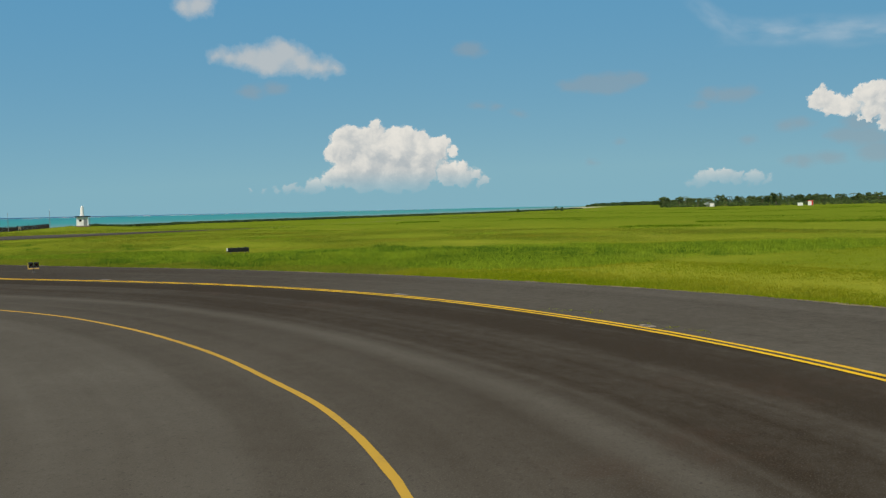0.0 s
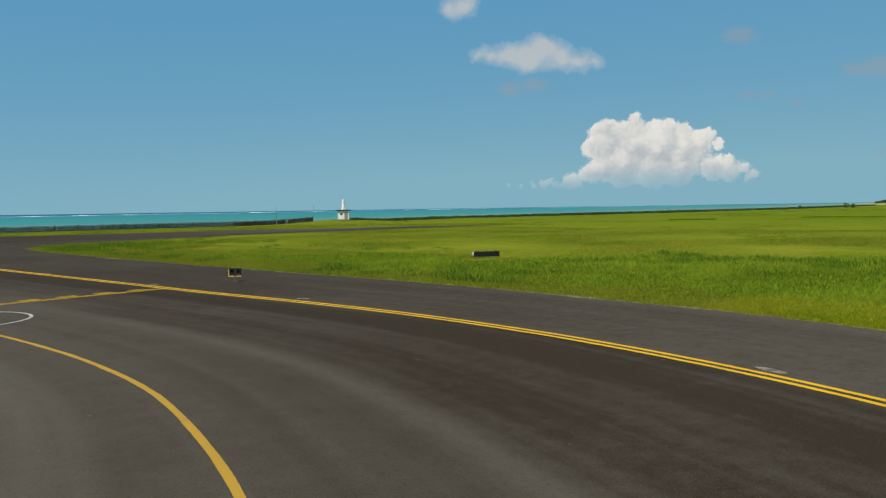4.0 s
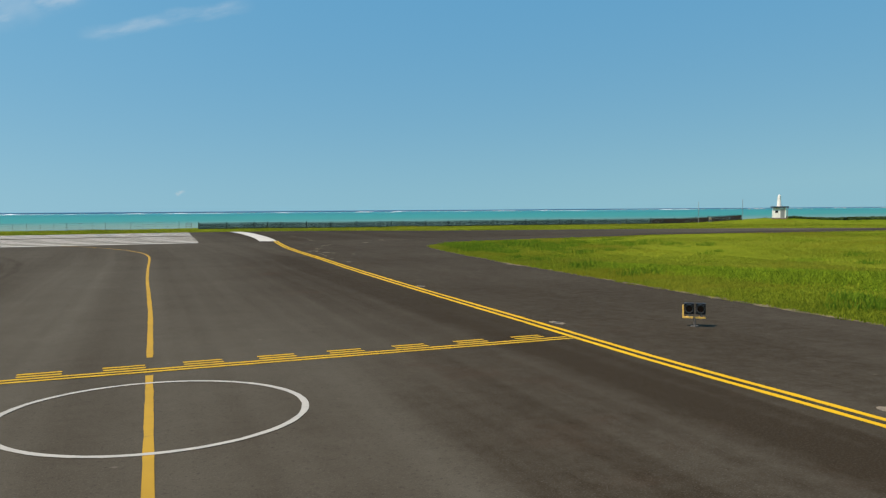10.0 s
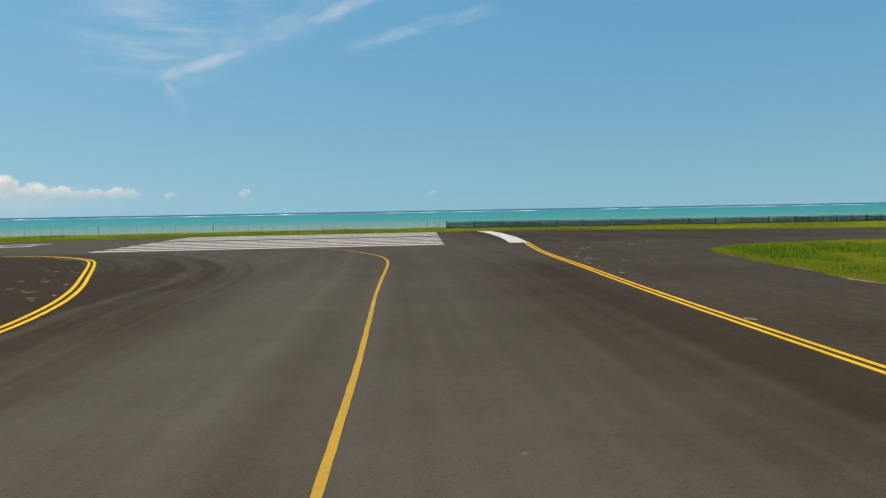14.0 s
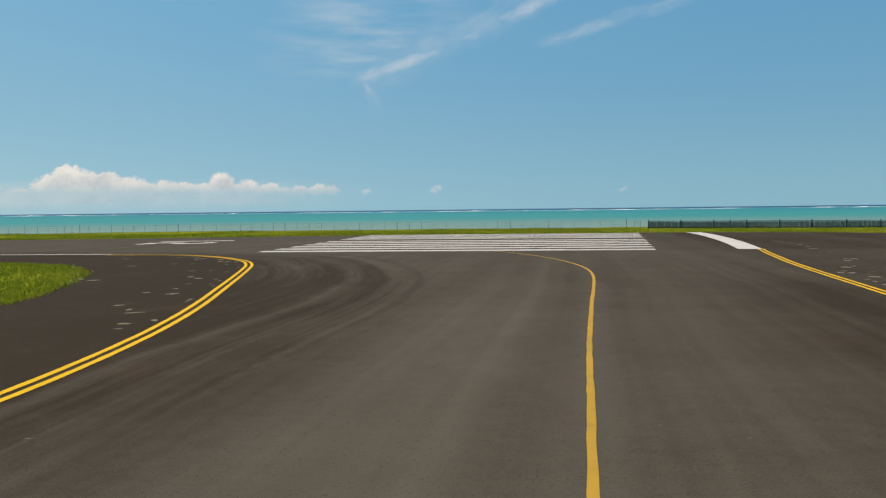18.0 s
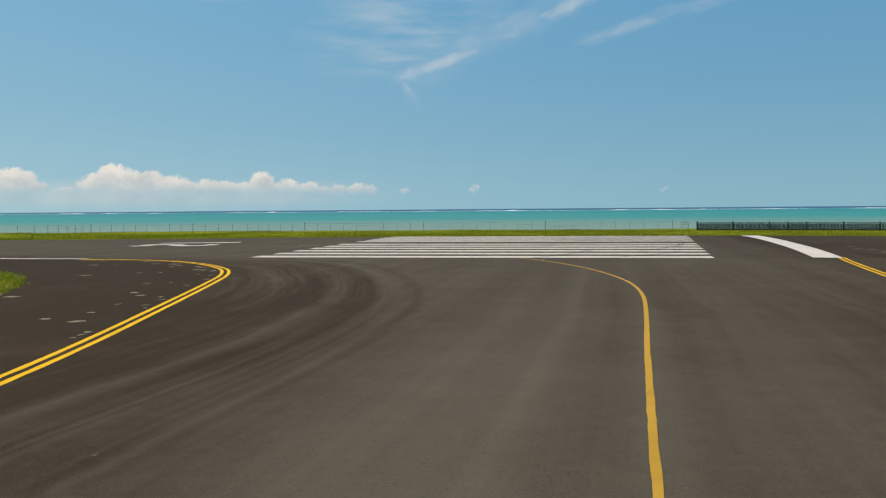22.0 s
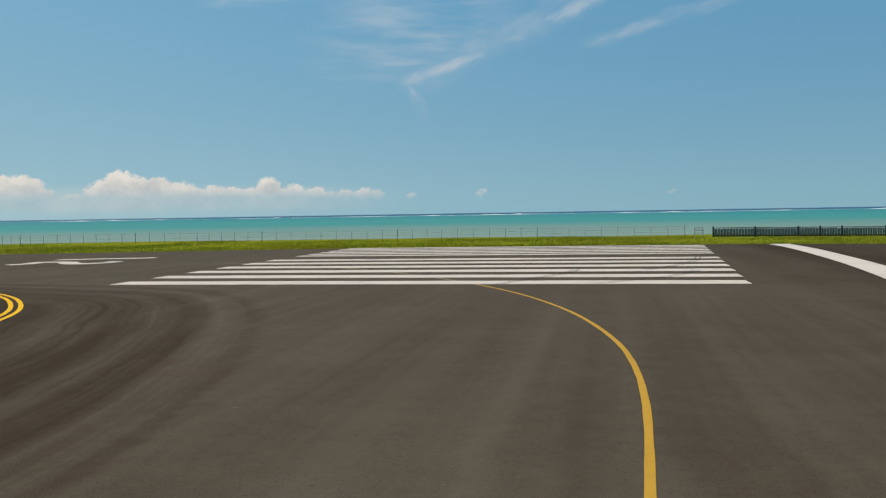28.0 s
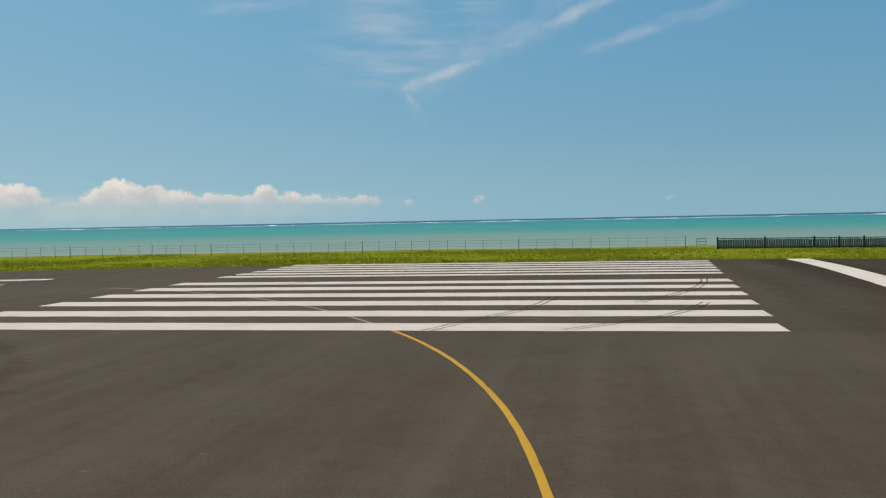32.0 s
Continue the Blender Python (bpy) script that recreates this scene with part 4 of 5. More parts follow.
    for pts, w in (([(-48.4, 22.7), (-44.8, 23.9), (-41.1, 24.8)], 1.3), ([(-48.0, 16.4), (-47.3, 17.7), (-47.6, 19.6), (-45.5, 19.7)], 1.2), ([(-45.5, 19.7), (-43.4, 17.4), (-41.5, 18.2)], 1.4), ([(-41.5, 18.2), (-41.8, 20.4)], 1.2)):
        stripe("bar", smooth_line(pts, 1.0), w, M_WHITE, m)


build_markings()


# ---- things on the airfield ----
def build_guard_light(m):
    """Runway guard light: two dark lamps in a hooded box on a yellow frame."""
    t = empty("runway_guard_light", m, "twin black lamp unit on a yellow bracket beside the taxiway", "signal light")
    part("base_plate", add_tube(tube((0, 0, 0), (0, 0, 0.03), 0.11, None, 16), (0, 0, 0.03), (0, 0, 0.25), 0.035), M_STEEL, t, "dull steel base plate")
    bm = add_box(box((0.27, 0.06, 0.05), (-0.18, -0.04, 0.25), 0.008), (0.27, 0.06, 0.05), (0.16, -0.04, 0.25), 0.008)
    add_box(bm, (0.60, 0.03, 0.03), (0, 0.0, 0.25), 0.004)
    part("lower_rail", bm, M_YELLOWMETAL, t)
    part("side_bracket", box((0.045, 0.16, 0.34), (-0.31, 0.0, 0.40), 0.008), M_YELLOWMETAL, t)
    for x in (-0.15, 0.16):
        lamp = part("lamp_housing", box((0.27, 0.20, 0.29), (x, 0.02, 0.48), 0.02), M_BLACK, t, "black lamp housing")
        ring = bmesh.new()
        add_tube(ring, (x, -0.08, 0.48), (x, -0.12, 0.48), 0.115, 0.115, 20)
        part("bezel", ring, M_STEEL, lamp, "dull metal bezel")
        part("lens", tube((x, -0.10, 0.48), (x, -0.135, 0.48), 0.092, 0.075, 20), M_LENS, lamp, "dark glass lens")
        hood = bmesh.new()
        for k in range(9):
            a0 = radians(k * 20)
            add_box(hood, (0.045, 0.14, 0.008), (x + 0.12 * math.cos(a0), -0.16, 0.48 + 0.12 * math.sin(a0)), 0, Matrix.Rotation(-(a0 - math.pi / 2), 4, "Y"))
        part("hood", hood, M_BLACK, lamp, "black curved sun hood")
        part("stem", tube((x, 0.02, 0.27), (x, 0.02, 0.35), 0.03), M_GREY, t)
    return t


build_guard_light(pose(4.27, -64.59, 0, 0, 0, -40) @ Matrix.Diagonal((0.92, 0.92, 0.98, 1)))


def build_guidance_sign(m):
    t = empty("taxiway_sign", m, "low black-backed taxiway sign standing in tall grass", "sign")
    part("cabinet", box((1.66, 0.16, 0.33), (0, 0, 0.42), 0.015), M_BLACK, t)
    part("end_cap", box((0.06, 0.17, 0.20), (-0.86, 0, 0.46), 0.01), M_WHITEWALL, t, "white end cap")
    part("end_cap", box((0.05, 0.19, 0.38), (0.85, 0, 0.42), 0.01), M_BLACK, t)
    for x in (-0.55, -0.18, 0.2, 0.58):
        part("rib", box((0.02, 0.02, 0.30), (x, -0.09, 0.42), 0.004), M_BLACK, t)
    for x in (-0.58, 0.0, 0.58):
        part("leg", tube((x, 0, -0.08), (x, 0, 0.27), 0.035), M_GREY, t, "grey steel leg")
        part("lifting_eye", box((0.09, 0.04, 0.07), (x + 0.05, 0, 0.61), 0.008), M_BLACK, t)
    return t


build_guidance_sign(pose(22.8, -65.5, -0.10, 0, 0, -44) @ Matrix.Diagonal((0.96, 1.0, 0.98, 1)))


def build_edge_light(x, y, turn):
    t = empty("inset_light", pose(x, y, 0, 0, 0, turn), "round flush light fitting in a pale concrete patch", "light fitting", "inset lights along the taxiway edge")
    bm = bmesh.new()
    rng = random.Random(int(x * 10) + 7)
    n = 14
    vs = [bm.verts.new(((0.34 + rng.uniform(-0.12, 0.10)) * math.cos(k * 2 * math.pi / n), (0.16 + rng.uniform(-0.06, 0.05)) * math.sin(k * 2 * math.pi / n), 0.008)) for k in range(n)]
    bm.faces.new(vs)
    part("pad", bm, M_CONCRETE, t, "ragged pale concrete patch")
    part("rim", tube((0, 0, 0.005), (0, 0, 0.020), 0.11, 0.10, 20), M_STEEL, t, "dull metal rim")
    part("cover", tube((0, 0, 0.018), (0, 0, 0.03), 0.075, 0.055, 20), M_STEEL, t, "domed metal cover")
    return t


for x, y, r in ((-9.23, -100.67, 50), (-2.99, -90.79, 65), (0.96, -72.90, 87), (1.47, -62.42, 86), (2.17, -50.91, 85), (4.18, -34.69, 84), (5.25, -21.33, 84)):
    build_edge_light(x, y, r)


def build_patch(x, y, rx, ry, turn, seed):
    """A ragged pale scar where an old fitting was dug out."""
    rng = random.Random(seed)
    bm = bmesh.new()
    n = 13
    vs = [bm.verts.new((rx * rng.uniform(0.6, 1.2) * math.cos(k * 2 * math.pi / n), ry * rng.uniform(0.5, 1.25) * math.sin(k * 2 * math.pi / n), 0.007)) for k in range(n)]
    bm.faces.new(vs)
    ob = part("pavement_patch", bm, M_SCAR, None)
    ob.matrix_world = pose(x, y, 0, 0, 0, turn)
    tagged(ob, "ragged pale patch in the old asphalt", "pavement patch", "patches in the asphalt")


PATCHES = [(-20.42, -39.03, 0.5, 0.35), (-20.08, -40.03, 0.3, 0.2), (-21.36, -36.59, 0.8, 0.3), (-22.72, -30.78, 0.7, 0.5), (-24.02, -30.38, 0.5, 0.4), (-24.64, -23.81, 0.5, 0.5), (-25.43, -22.87, 0.4, 0.6), (-28.57, -11.01, 0.7, 0.6), (-29.57, -8.71, 0.5, 0.6), (-31.04, -7.96, 0.6, 0.4), (-32.03, -7, 0.5, 0.3), (-33.32, -6.43, 0.5, 0.4), (-36.55, -7.78, 1.1, 0.4), (-34.92, -4.47, 0.6, 0.4), (-38.2, -3.86, 0.7, 0.4), (-29.37, -24.7, 0.8, 0.6), (-32.47, -14.96, 0.8, 0.5), (11.74, 3.96, 0.5, 0.7), (12.1, 7.07, 0.4, 0.6), (12.26, 9.88, 0.4, 0.7), (12.11, 12.29, 0.4, 0.8), (12.47, 15.49, 0.4, 0.8), (11.07, 0.65, 0.9, 0.5), (9.45, -11.33, 0.7, 0.6), (8.66, -12.7, 0.8, 0.4), (6.72, -17.89, 0.6, 0.8), (5.87, -23.67, 0.5, 0.8), (13.95, -8.14, 0.9, 0.7), (17.4, -2.67, 1, 0.6)]
for i, (x, y, rx, ry) in enumerate(PATCHES):
    build_patch(x, y, rx * 0.42, ry * 0.42, 17 * i % 60, i)

pick = random.Random(77)
for i in range(58):
    edge, lo, hi, sign = (LEFT_EDGE, -40, -3, 1) if i < 40 else (RIGHT_EDGE, -34, -4, 1)
    spots = edge[(edge[:, 1] > lo) & (edge[:, 1] < hi)]
    k = pick.randrange(2, len(spots) - 2)
    x, y = offset_line(spots, sign * (0.45 + pick.expovariate(1.1)))[k]
    build_patch(float(x), float(y), pick.uniform(0.08, 0.24), pick.uniform(0.06, 0.17), pick.uniform(0, 180), 100 + i)


def build_tyre_marks():
    m = empty("tyre_marks", pose(0, 0, 0), "dark curved tyre scuffs across the white stripes", "tyre marks", kind="structure")
    for pts in ([(-6.49, 0.27), (-4.9, 1.99), (-3.38, 3.66), (-1.96, 6.29), (-1.16, 8.49)], [(-3.77, 8.53), (-1.25, 13.57), (0.03, 17.88), (0.59, 21.34)], [(-23.68, 18.25), (-21, 21.11), (-18.21, 22.59)],
                [(-10.89, -0.04), (-9.8, 2.65), (-8.13, 6.31), (-7.18, 10.88)], [(-14.23, 23.53), (-10.29, 26.69), (-4.39, 29.92)]):
        line = smooth_line(pts, 0.4)
        for d in (-0.16, 0.14):
            stripe("scuff", offset_line(line, d), 0.10, M_SCUFF, m, PAINT_Z + 0.006 + 0.0008 * d, rough=0.01)


build_tyre_marks()


def build_dry_rim():
    """Dry earth and dead grass where the asphalt breaks up along the grass."""
    rng = np.random.default_rng(31)
    for table, lo, hi, name in ((RIM, -120, -11.3, "dry_verge"), (LEFT_RIM, -60, -11.7, "dry_verge")):
        ys = np.arange(lo, hi, 0.3)
        x = between(table, ys)
        w = 0.03 + 0.5 * np.clip(np.array([noise.noise(Vector((0.23 * y, 3.0, 0))) + 0.5 * noise.noise(Vector((1.3 * y, 8.0, 0))) for y in ys]) + 0.05, 0, 1) * rng.uniform(0.4, 1.2, len(ys))
        verts = [(a - b, y, 0.006) for a, y, b in zip(x, ys, w)] + [(a + b * 1.3, y, 0.012) for a, y, b in zip(x, ys, w)]
        n = len(ys)
        ob = mesh_object(name, verts, [(i, n + i, n + i + 1, i + 1) for i in range(n - 1)], M_DRY)
        tagged(ob, "strip of dry soil and dead grass at the asphalt edge", "verge", kind="structure")


build_dry_rim()


# ---- the white shore beacon ----
def build_beacon(m):
    t = empty("shore_beacon", m, "small white beacon hut with a tapering white column on its roof", "beacon")
    hut = part("hut_wall", box((2.3, 2.0, 2.1), (0, 0, 1.05), 0.03), M_WHITEWALL, t, "white plastered wall")
    part("door", box((0.75, 0.05, 1.7), (0.5, -1.01, 0.87), 0.01), M_GREY, hut, "grey steel door")
    part("window", box((0.5, 0.05, 0.45), (-0.55, -1.01, 1.35), 0.01), M_BLACK, hut, "small dark window")
    part("plinth", box((2.6, 2.3, 0.25), (0, 0, 0.05), 0.03), M_CONCRETE, t, "concrete plinth")
    part("roof_slab", box((3.0, 2.7, 0.22), (0.1, 0, 2.25), 0.03), M_BLACK, t, "dark overhanging roof slab")
    part("roof_post", tube((1.4, -1.15, 0.1), (1.4, -1.15, 2.2), 0.06), M_GREY, t, "thin grey post")
    col = bmesh.new()
    for z0, z1, r0, r1 in ((2.3, 2.55, 0.48, 0.46), (2.55, 3.9, 0.40, 0.30), (3.9, 4.05, 0.36, 0.36), (4.05, 4.35, 0.30, 0.26)):
        add_tube(col, (0, 0, z0), (0, 0, z1), r0, r1, 20)
    part("column", col, M_WHITEWALL, t, "white tapering column")
    dome = bmesh.new()
    bmesh.ops.create_uvsphere(dome, u_segments=18, v_segments=10, radius=0.28, matrix=Matrix.Translation((0.05, 0, 4.38)))
    part("dome", dome, M_WHITEWALL, t)
    return t


def build_mast(x, y, z, h):
    t = empty("thin_mast", pose(x, y, z), "thin grey pole on the shore", "pole", "poles beside the beacon")
    part("pole", tube((0, 0, -0.2), (0, 0, h), 0.055, 0.035, 8), M_GREY, t)
    part("cap", tube((0, 0, h), (0, 0, h + 0.06), 0.06, 0.03, 8), M_GREY, t)
    part("cross_arm", box((0.5, 0.05, 0.05), (0, 0, h * 0.55), 0.01), M_GREY, t)


BX, BY = 113.3, 39.2
gz = lambda x, y: float(ground_z(np.array(float(x)), np.array(float(y))))  # noqa: E731
build_beacon(pose(BX, BY, gz(BX, BY) + 0.02, 0, 0, -38))
build_mast(107.3, 42.5, gz(107.3, 42.5), 4.0)
build_mast(100.4, 47.0, gz(100.4, 47.0), 4.0)
t = empty("utility_box", pose(102.5, 46.1, gz(102.5, 46.1), 0, 0, -35), "small pale box on legs near the shore", "cabinet")
part("case", box((0.5, 0.4, 0.5), (0, 0, 0.7), 0.03), M_CONCRETE, t)
for dx in (-0.2, 0.2):
    part("leg", box((0.06, 0.3, 0.5), (dx, 0, 0.2), 0.01), M_GREY, t)


# ---- fences along the shore ----
def build_dark_fence():
    """Dark picket fence in bays, screened with brown netting at its far end."""
    line = smooth_line([(7.5, 60.8), (30, 60.3), (50, 59.3), (70, 57.3), (90, 53), (101, 48.5), (108.5, 44)], 2.4)
    t = empty("shore_fence", pose(0, 0, 0), "dark green picket fence along the shore", "fence")
    rng = random.Random(3)
    picket = bpy.data.meshes.new("picket")
    bm = box((0.134, 0.02, 0.90), (0, 0, 0))
    bm.to_mesh(picket)
    bm.free()
    picket.materials.append(M_MESH)
    rest, net, single = bmesh.new(), bmesh.new(), 0
    for i, ((x0, y0), (x1, y1)) in enumerate(zip(line, line[1:])):
        z0, z1 = gz(x0, y0), gz(x1, y1)
        h = 1.12
        a, b = Vector((x0, y0, z0)), Vector((x1, y1, z1))
        u = b - a
        if i % 2 == 0 or rng.random() < 0.3:
            part("post", box((0.13, 0.13, h + 0.35), (x0, y0, z0 + h / 2 - 0.05), 0.01), M_DARKPOST, t)
        q = Matrix.Rotation(math.atan2(u.y, u.x), 4, "Z")
        netted = i > 0.80 * len(line)
        part("top_rail", box((u.length + 0.02, 0.05, 0.08), (a + u / 2) + Vector((0, 0, h - 0.06)), 0, q), M_DARKPOST, t)
        part("bottom_rail", box((u.length + 0.02, 0.05, 0.06), (a + u / 2) + Vector((0, 0, 0.16)), 0, q), M_DARKPOST, t)
        n = max(3, int(u.length / 0.16))
        for k in range(n):
            p = a + u * ((k + 0.5) / n)
            m = Matrix.Translation(p + Vector((0, 0, h / 2 - 0.05 + rng.uniform(-0.02, 0.02)))) @ q
            if netted:
                add_box(net, (0.158, 0.02, h - 0.22), m.translation, 0, q)
            elif single < 300:
                single += 1
                ob = new("picket", picket)
                ob.parent, ob.matrix_local = t, m
            else:
                add_box(rest, (0.138, 0.02, h - 0.22), m.translation, 0, q)
    tagged(part("picket_run", rest, M_MESH, t), kind="stuff")
    tagged(part("netting", net, M_BROWNNET, t, "brown netting over the far bays"), kind="stuff")


def build_wire_fence():
    """Posts and strands along the beach."""
    line = smooth_line([(4.4, 60.9), (-24, 61.8), (-55, 60.5), (-75, 58.5), (-95, 55), (-160, 37), (-260, 14)], 1.9)
    t = empty("wire_fence", pose(0, 0, 0), "thin dark steel posts with wire strands along the beach", "fence")
    zs = [gz(x, y) for x, y in line]
    rng = random.Random(8)
    for i, ((x, y), z) in enumerate(zip(line, zs)):
        lean = Matrix.Rotation(rng.uniform(-0.04, 0.04), 4, "X")
        if i % 9 == 0:
            part("post", box((0.05, 0.05, 1.6), (x, y, z + 0.62), 0.01, lean), M_DARKPOST, t)
        else:
            part("post", box((0.028, 0.028, 1.5 + rng.uniform(-0.12, 0.12)), (x, y, z + 0.6), 0, lean), M_STEEL, t)
    for h in (0.3, 0.65, 0.95, 1.25):
        bm = bmesh.new()
        for (x0, y0), z0, (x1, y1), z1 in zip(line, zs, line[1:], zs[1:]):
            add_tube(bm, (x0, y0, z0 + h), (x1, y1, z1 + h), 0.006, None, 4)
        part("wire", bm, M_STEEL, t)


def build_notice():
    x, y = 5.9, 60.6
    t = empty("notice_frame", pose(x, y, gz(x, y), 0, 0, 4), "small weathered grey frame with slats beside the fence", "sign")
    for dx in (-0.47, 0.47):
        part("post", box((0.07, 0.07, 1.35), (dx, 0.0, 0.48), 0.008), M_PALE, t)
    for z in (0.52, 0.82, 1.10):
        part("slat", box((0.98, 0.03, 0.07), (0, -0.045, z), 0.006), M_PALE, t)


build_dark_fence()
build_wire_fence()
build_notice()


# ---- far shore: huts, trees, scrub ----
def polar(az, d):
    az = radians(az + 0.77)
    return -30.8 - d * math.sin(az), -103.6 + d * math.cos(az)


def build_far_huts():
    x, y = polar(-93.7, 560)
    t = empty("field_shelter", pose(x, y, gz(x, y), 0, 0, -94 + 0), "small red and white shelter in the far grass", "hut")
    part("wall", box((3.0, 3.0, 2.8), (0, 0, 1.4), 0.03), M_WHITEWALL, t, "white wall")
    part("panel", box((0.9, 0.08, 2.6), (1.0, -1.54, 1.35), 0.02), M_RED, t, "red painted panel")
    part("roof", box((3.4, 3.4, 0.5), (0, 0, 3.05), 0.05), M_RED, t, "red roof")
    x, y = polar(-93.1, 562)
    t = empty("equipment_cabin", pose(x, y, gz(x, y), 0, 0, -94), "low white equipment cabin in the far grass", "hut")
    part("wall", box((3.0, 2.4, 1.7), (0, 0, 0.85), 0.03), M_WHITEWALL, t)
    part("roof", box((3.2, 2.6, 0.15), (0, 0, 1.77), 0.02), M_WHITEWALL, t)
    x, y = polar(-87.6, 640)
    t = empty("far_house", pose(x, y, gz(x, y), 0, 0, -80), "pale low house half hidden by palms", "house")
    part("wall", box((7, 5, 2.4), (0, 0, 1.2), 0.03), M_WHITEWALL, t)
    roof = bmesh.new()
    add_box(roof, (4.2, 5.6, 0.2), (-1.9, 0, 2.9), 0, Matrix.Rotation(radians(-20), 4, "Y"))
    add_box(roof, (4.2, 5.6, 0.2), (1.9, 0, 2.9), 0, Matrix.Rotation(radians(20), 4, "Y"))
    part("roof", roof, M_GREY, t, "grey sheet roof")


def leaf_cloud(rng, centre, radius, squash, count, size):
    """Many small leaf quads on and in an uneven ball."""
    d = rng.normal(size=(count, 3))
    d /= np.linalg.norm(d, axis=1, keepdims=True)
    r = radius * (0.55 + 0.5 * rng.random((count, 1)))
    c = np.array(centre) + d * r * (1, 1, squash)
    a = rng.normal(size=(count, 3))
    b = np.cross(a, d)
    a = a / np.linalg.norm(a, axis=1, keepdims=True) * size
    b = b / np.linalg.norm(b, axis=1, keepdims=True) * size * 0.7
    return np.stack([c - a, c + b, c + a, c - b], 1).reshape(-1, 3)


def quads(name, verts, material, parent=None):
    n = len(verts) // 4
    return mesh_object(name, verts, np.arange(n * 4).reshape(n, 4).tolist(), material, parent)


def make_tree(seed, kind):
    rng = np.random.default_rng(seed)
    if kind == "palm":
        t = empty("coconut_palm", pose(0, 0, 0), "slender coconut palm with a shaggy crown", "tree", "trees on the far shore")
        h = rng.uniform(5.5, 8.0)
        bm = bmesh.new()
        lean = rng.uniform(-1.2, 1.2)
        pts = [(lean * (k / 5) ** 2, 0, h * k / 5) for k in range(6)]
        for k, (p, q) in enumerate(zip(pts, pts[1:])):
            add_tube(bm, p, q, 0.22 - 0.02 * k, 0.20 - 0.02 * k, 7)
        part("trunk", bm, M_TRUNK, t, "grey curved trunk")
        verts = []
        for k in range(15):
            az, droop = k * 2.4 + rng.uniform(-0.2, 0.2), rng.uniform(0.1, 1.2)
            o = np.array((lean, 0, h))
            u = np.array((math.cos(az), math.sin(az), 0))
            side = np.array((-math.sin(az), math.cos(az), 0))
            ln = rng.uniform(2.4, 3.3)
            for j in range(7):
                f0 = j / 7
                p0 = o + u * ln * f0 + np.array((0, 0, 0.9 * f0 - (1.0 + droop) * f0 * f0 * 1.6))
                for sgn in (-1, 1):
                    tip = p0 + sgn * side * 0.75 * (1 - 0.5 * f0) + u * 0.45 - np.array((0, 0, 0.35))
                    verts += [p0, p0 + u * 0.16, tip, tip - u * 0.05]
        quads("crown", np.array(verts), M_PALM, t)
    else:
        t = empty("broadleaf_tree", pose(0, 0, 0), "dense dark green broadleaf tree on the far shore", "tree", "trees on the far shore")
        h = rng.uniform(5.5, 8.0)
        bm = tube((0, 0, -0.3), (0.2, 0, h * 0.5), 0.32, 0.2, 8)
        for k in range(4):
            az = k * 1.6
            add_tube(bm, (0.15, 0, h * 0.35), (1.8 * math.cos(az), 1.8 * math.sin(az), h * 0.72), 0.14, 0.05, 6)
        part("trunk", bm, M_TRUNK, t, "grey forked trunk")
        verts = [leaf_cloud(rng, (rng.uniform(-2.6, 2.6), rng.uniform(-2.4, 2.4), h * rng.uniform(0.42, 0.95)), rng.uniform(1.0, 1.9), 0.75, 80, 0.30) for _ in range(11)]
        quads("crown", np.concatenate(verts), M_LEAF, t)
    return t


def build_far_trees():
    rng = random.Random(12)
    kinds = [make_tree(k, "palm" if k < 3 else "broad") for k in range(7)]
    used = set()
    for i in range(190):
        az = -84.6 - 21 * rng.random()
        d = rng.uniform(640, 860)
        j = rng.choice((0, 1, 2)) if rng.random() < (0.45 if az > -90 else 0.18) else rng.choice((3, 4, 5, 6))
        x, y = polar(az, d)
        s2 = rng.uniform(0.75, 1.2) * (0.8 if az > -84.5 else 1.0)
        m = pose(x, y, gz(x, y) - 0.1, 0, 0, rng.uniform(0, 360)) @ Matrix.Diagonal((s2, s2, s2, 1))
        if j not in used:
            used.add(j)
            kinds[j].matrix_world = m
        else:
            c = copy_thing(kinds[j], Matrix.Identity(4))
            c.matrix_world = m


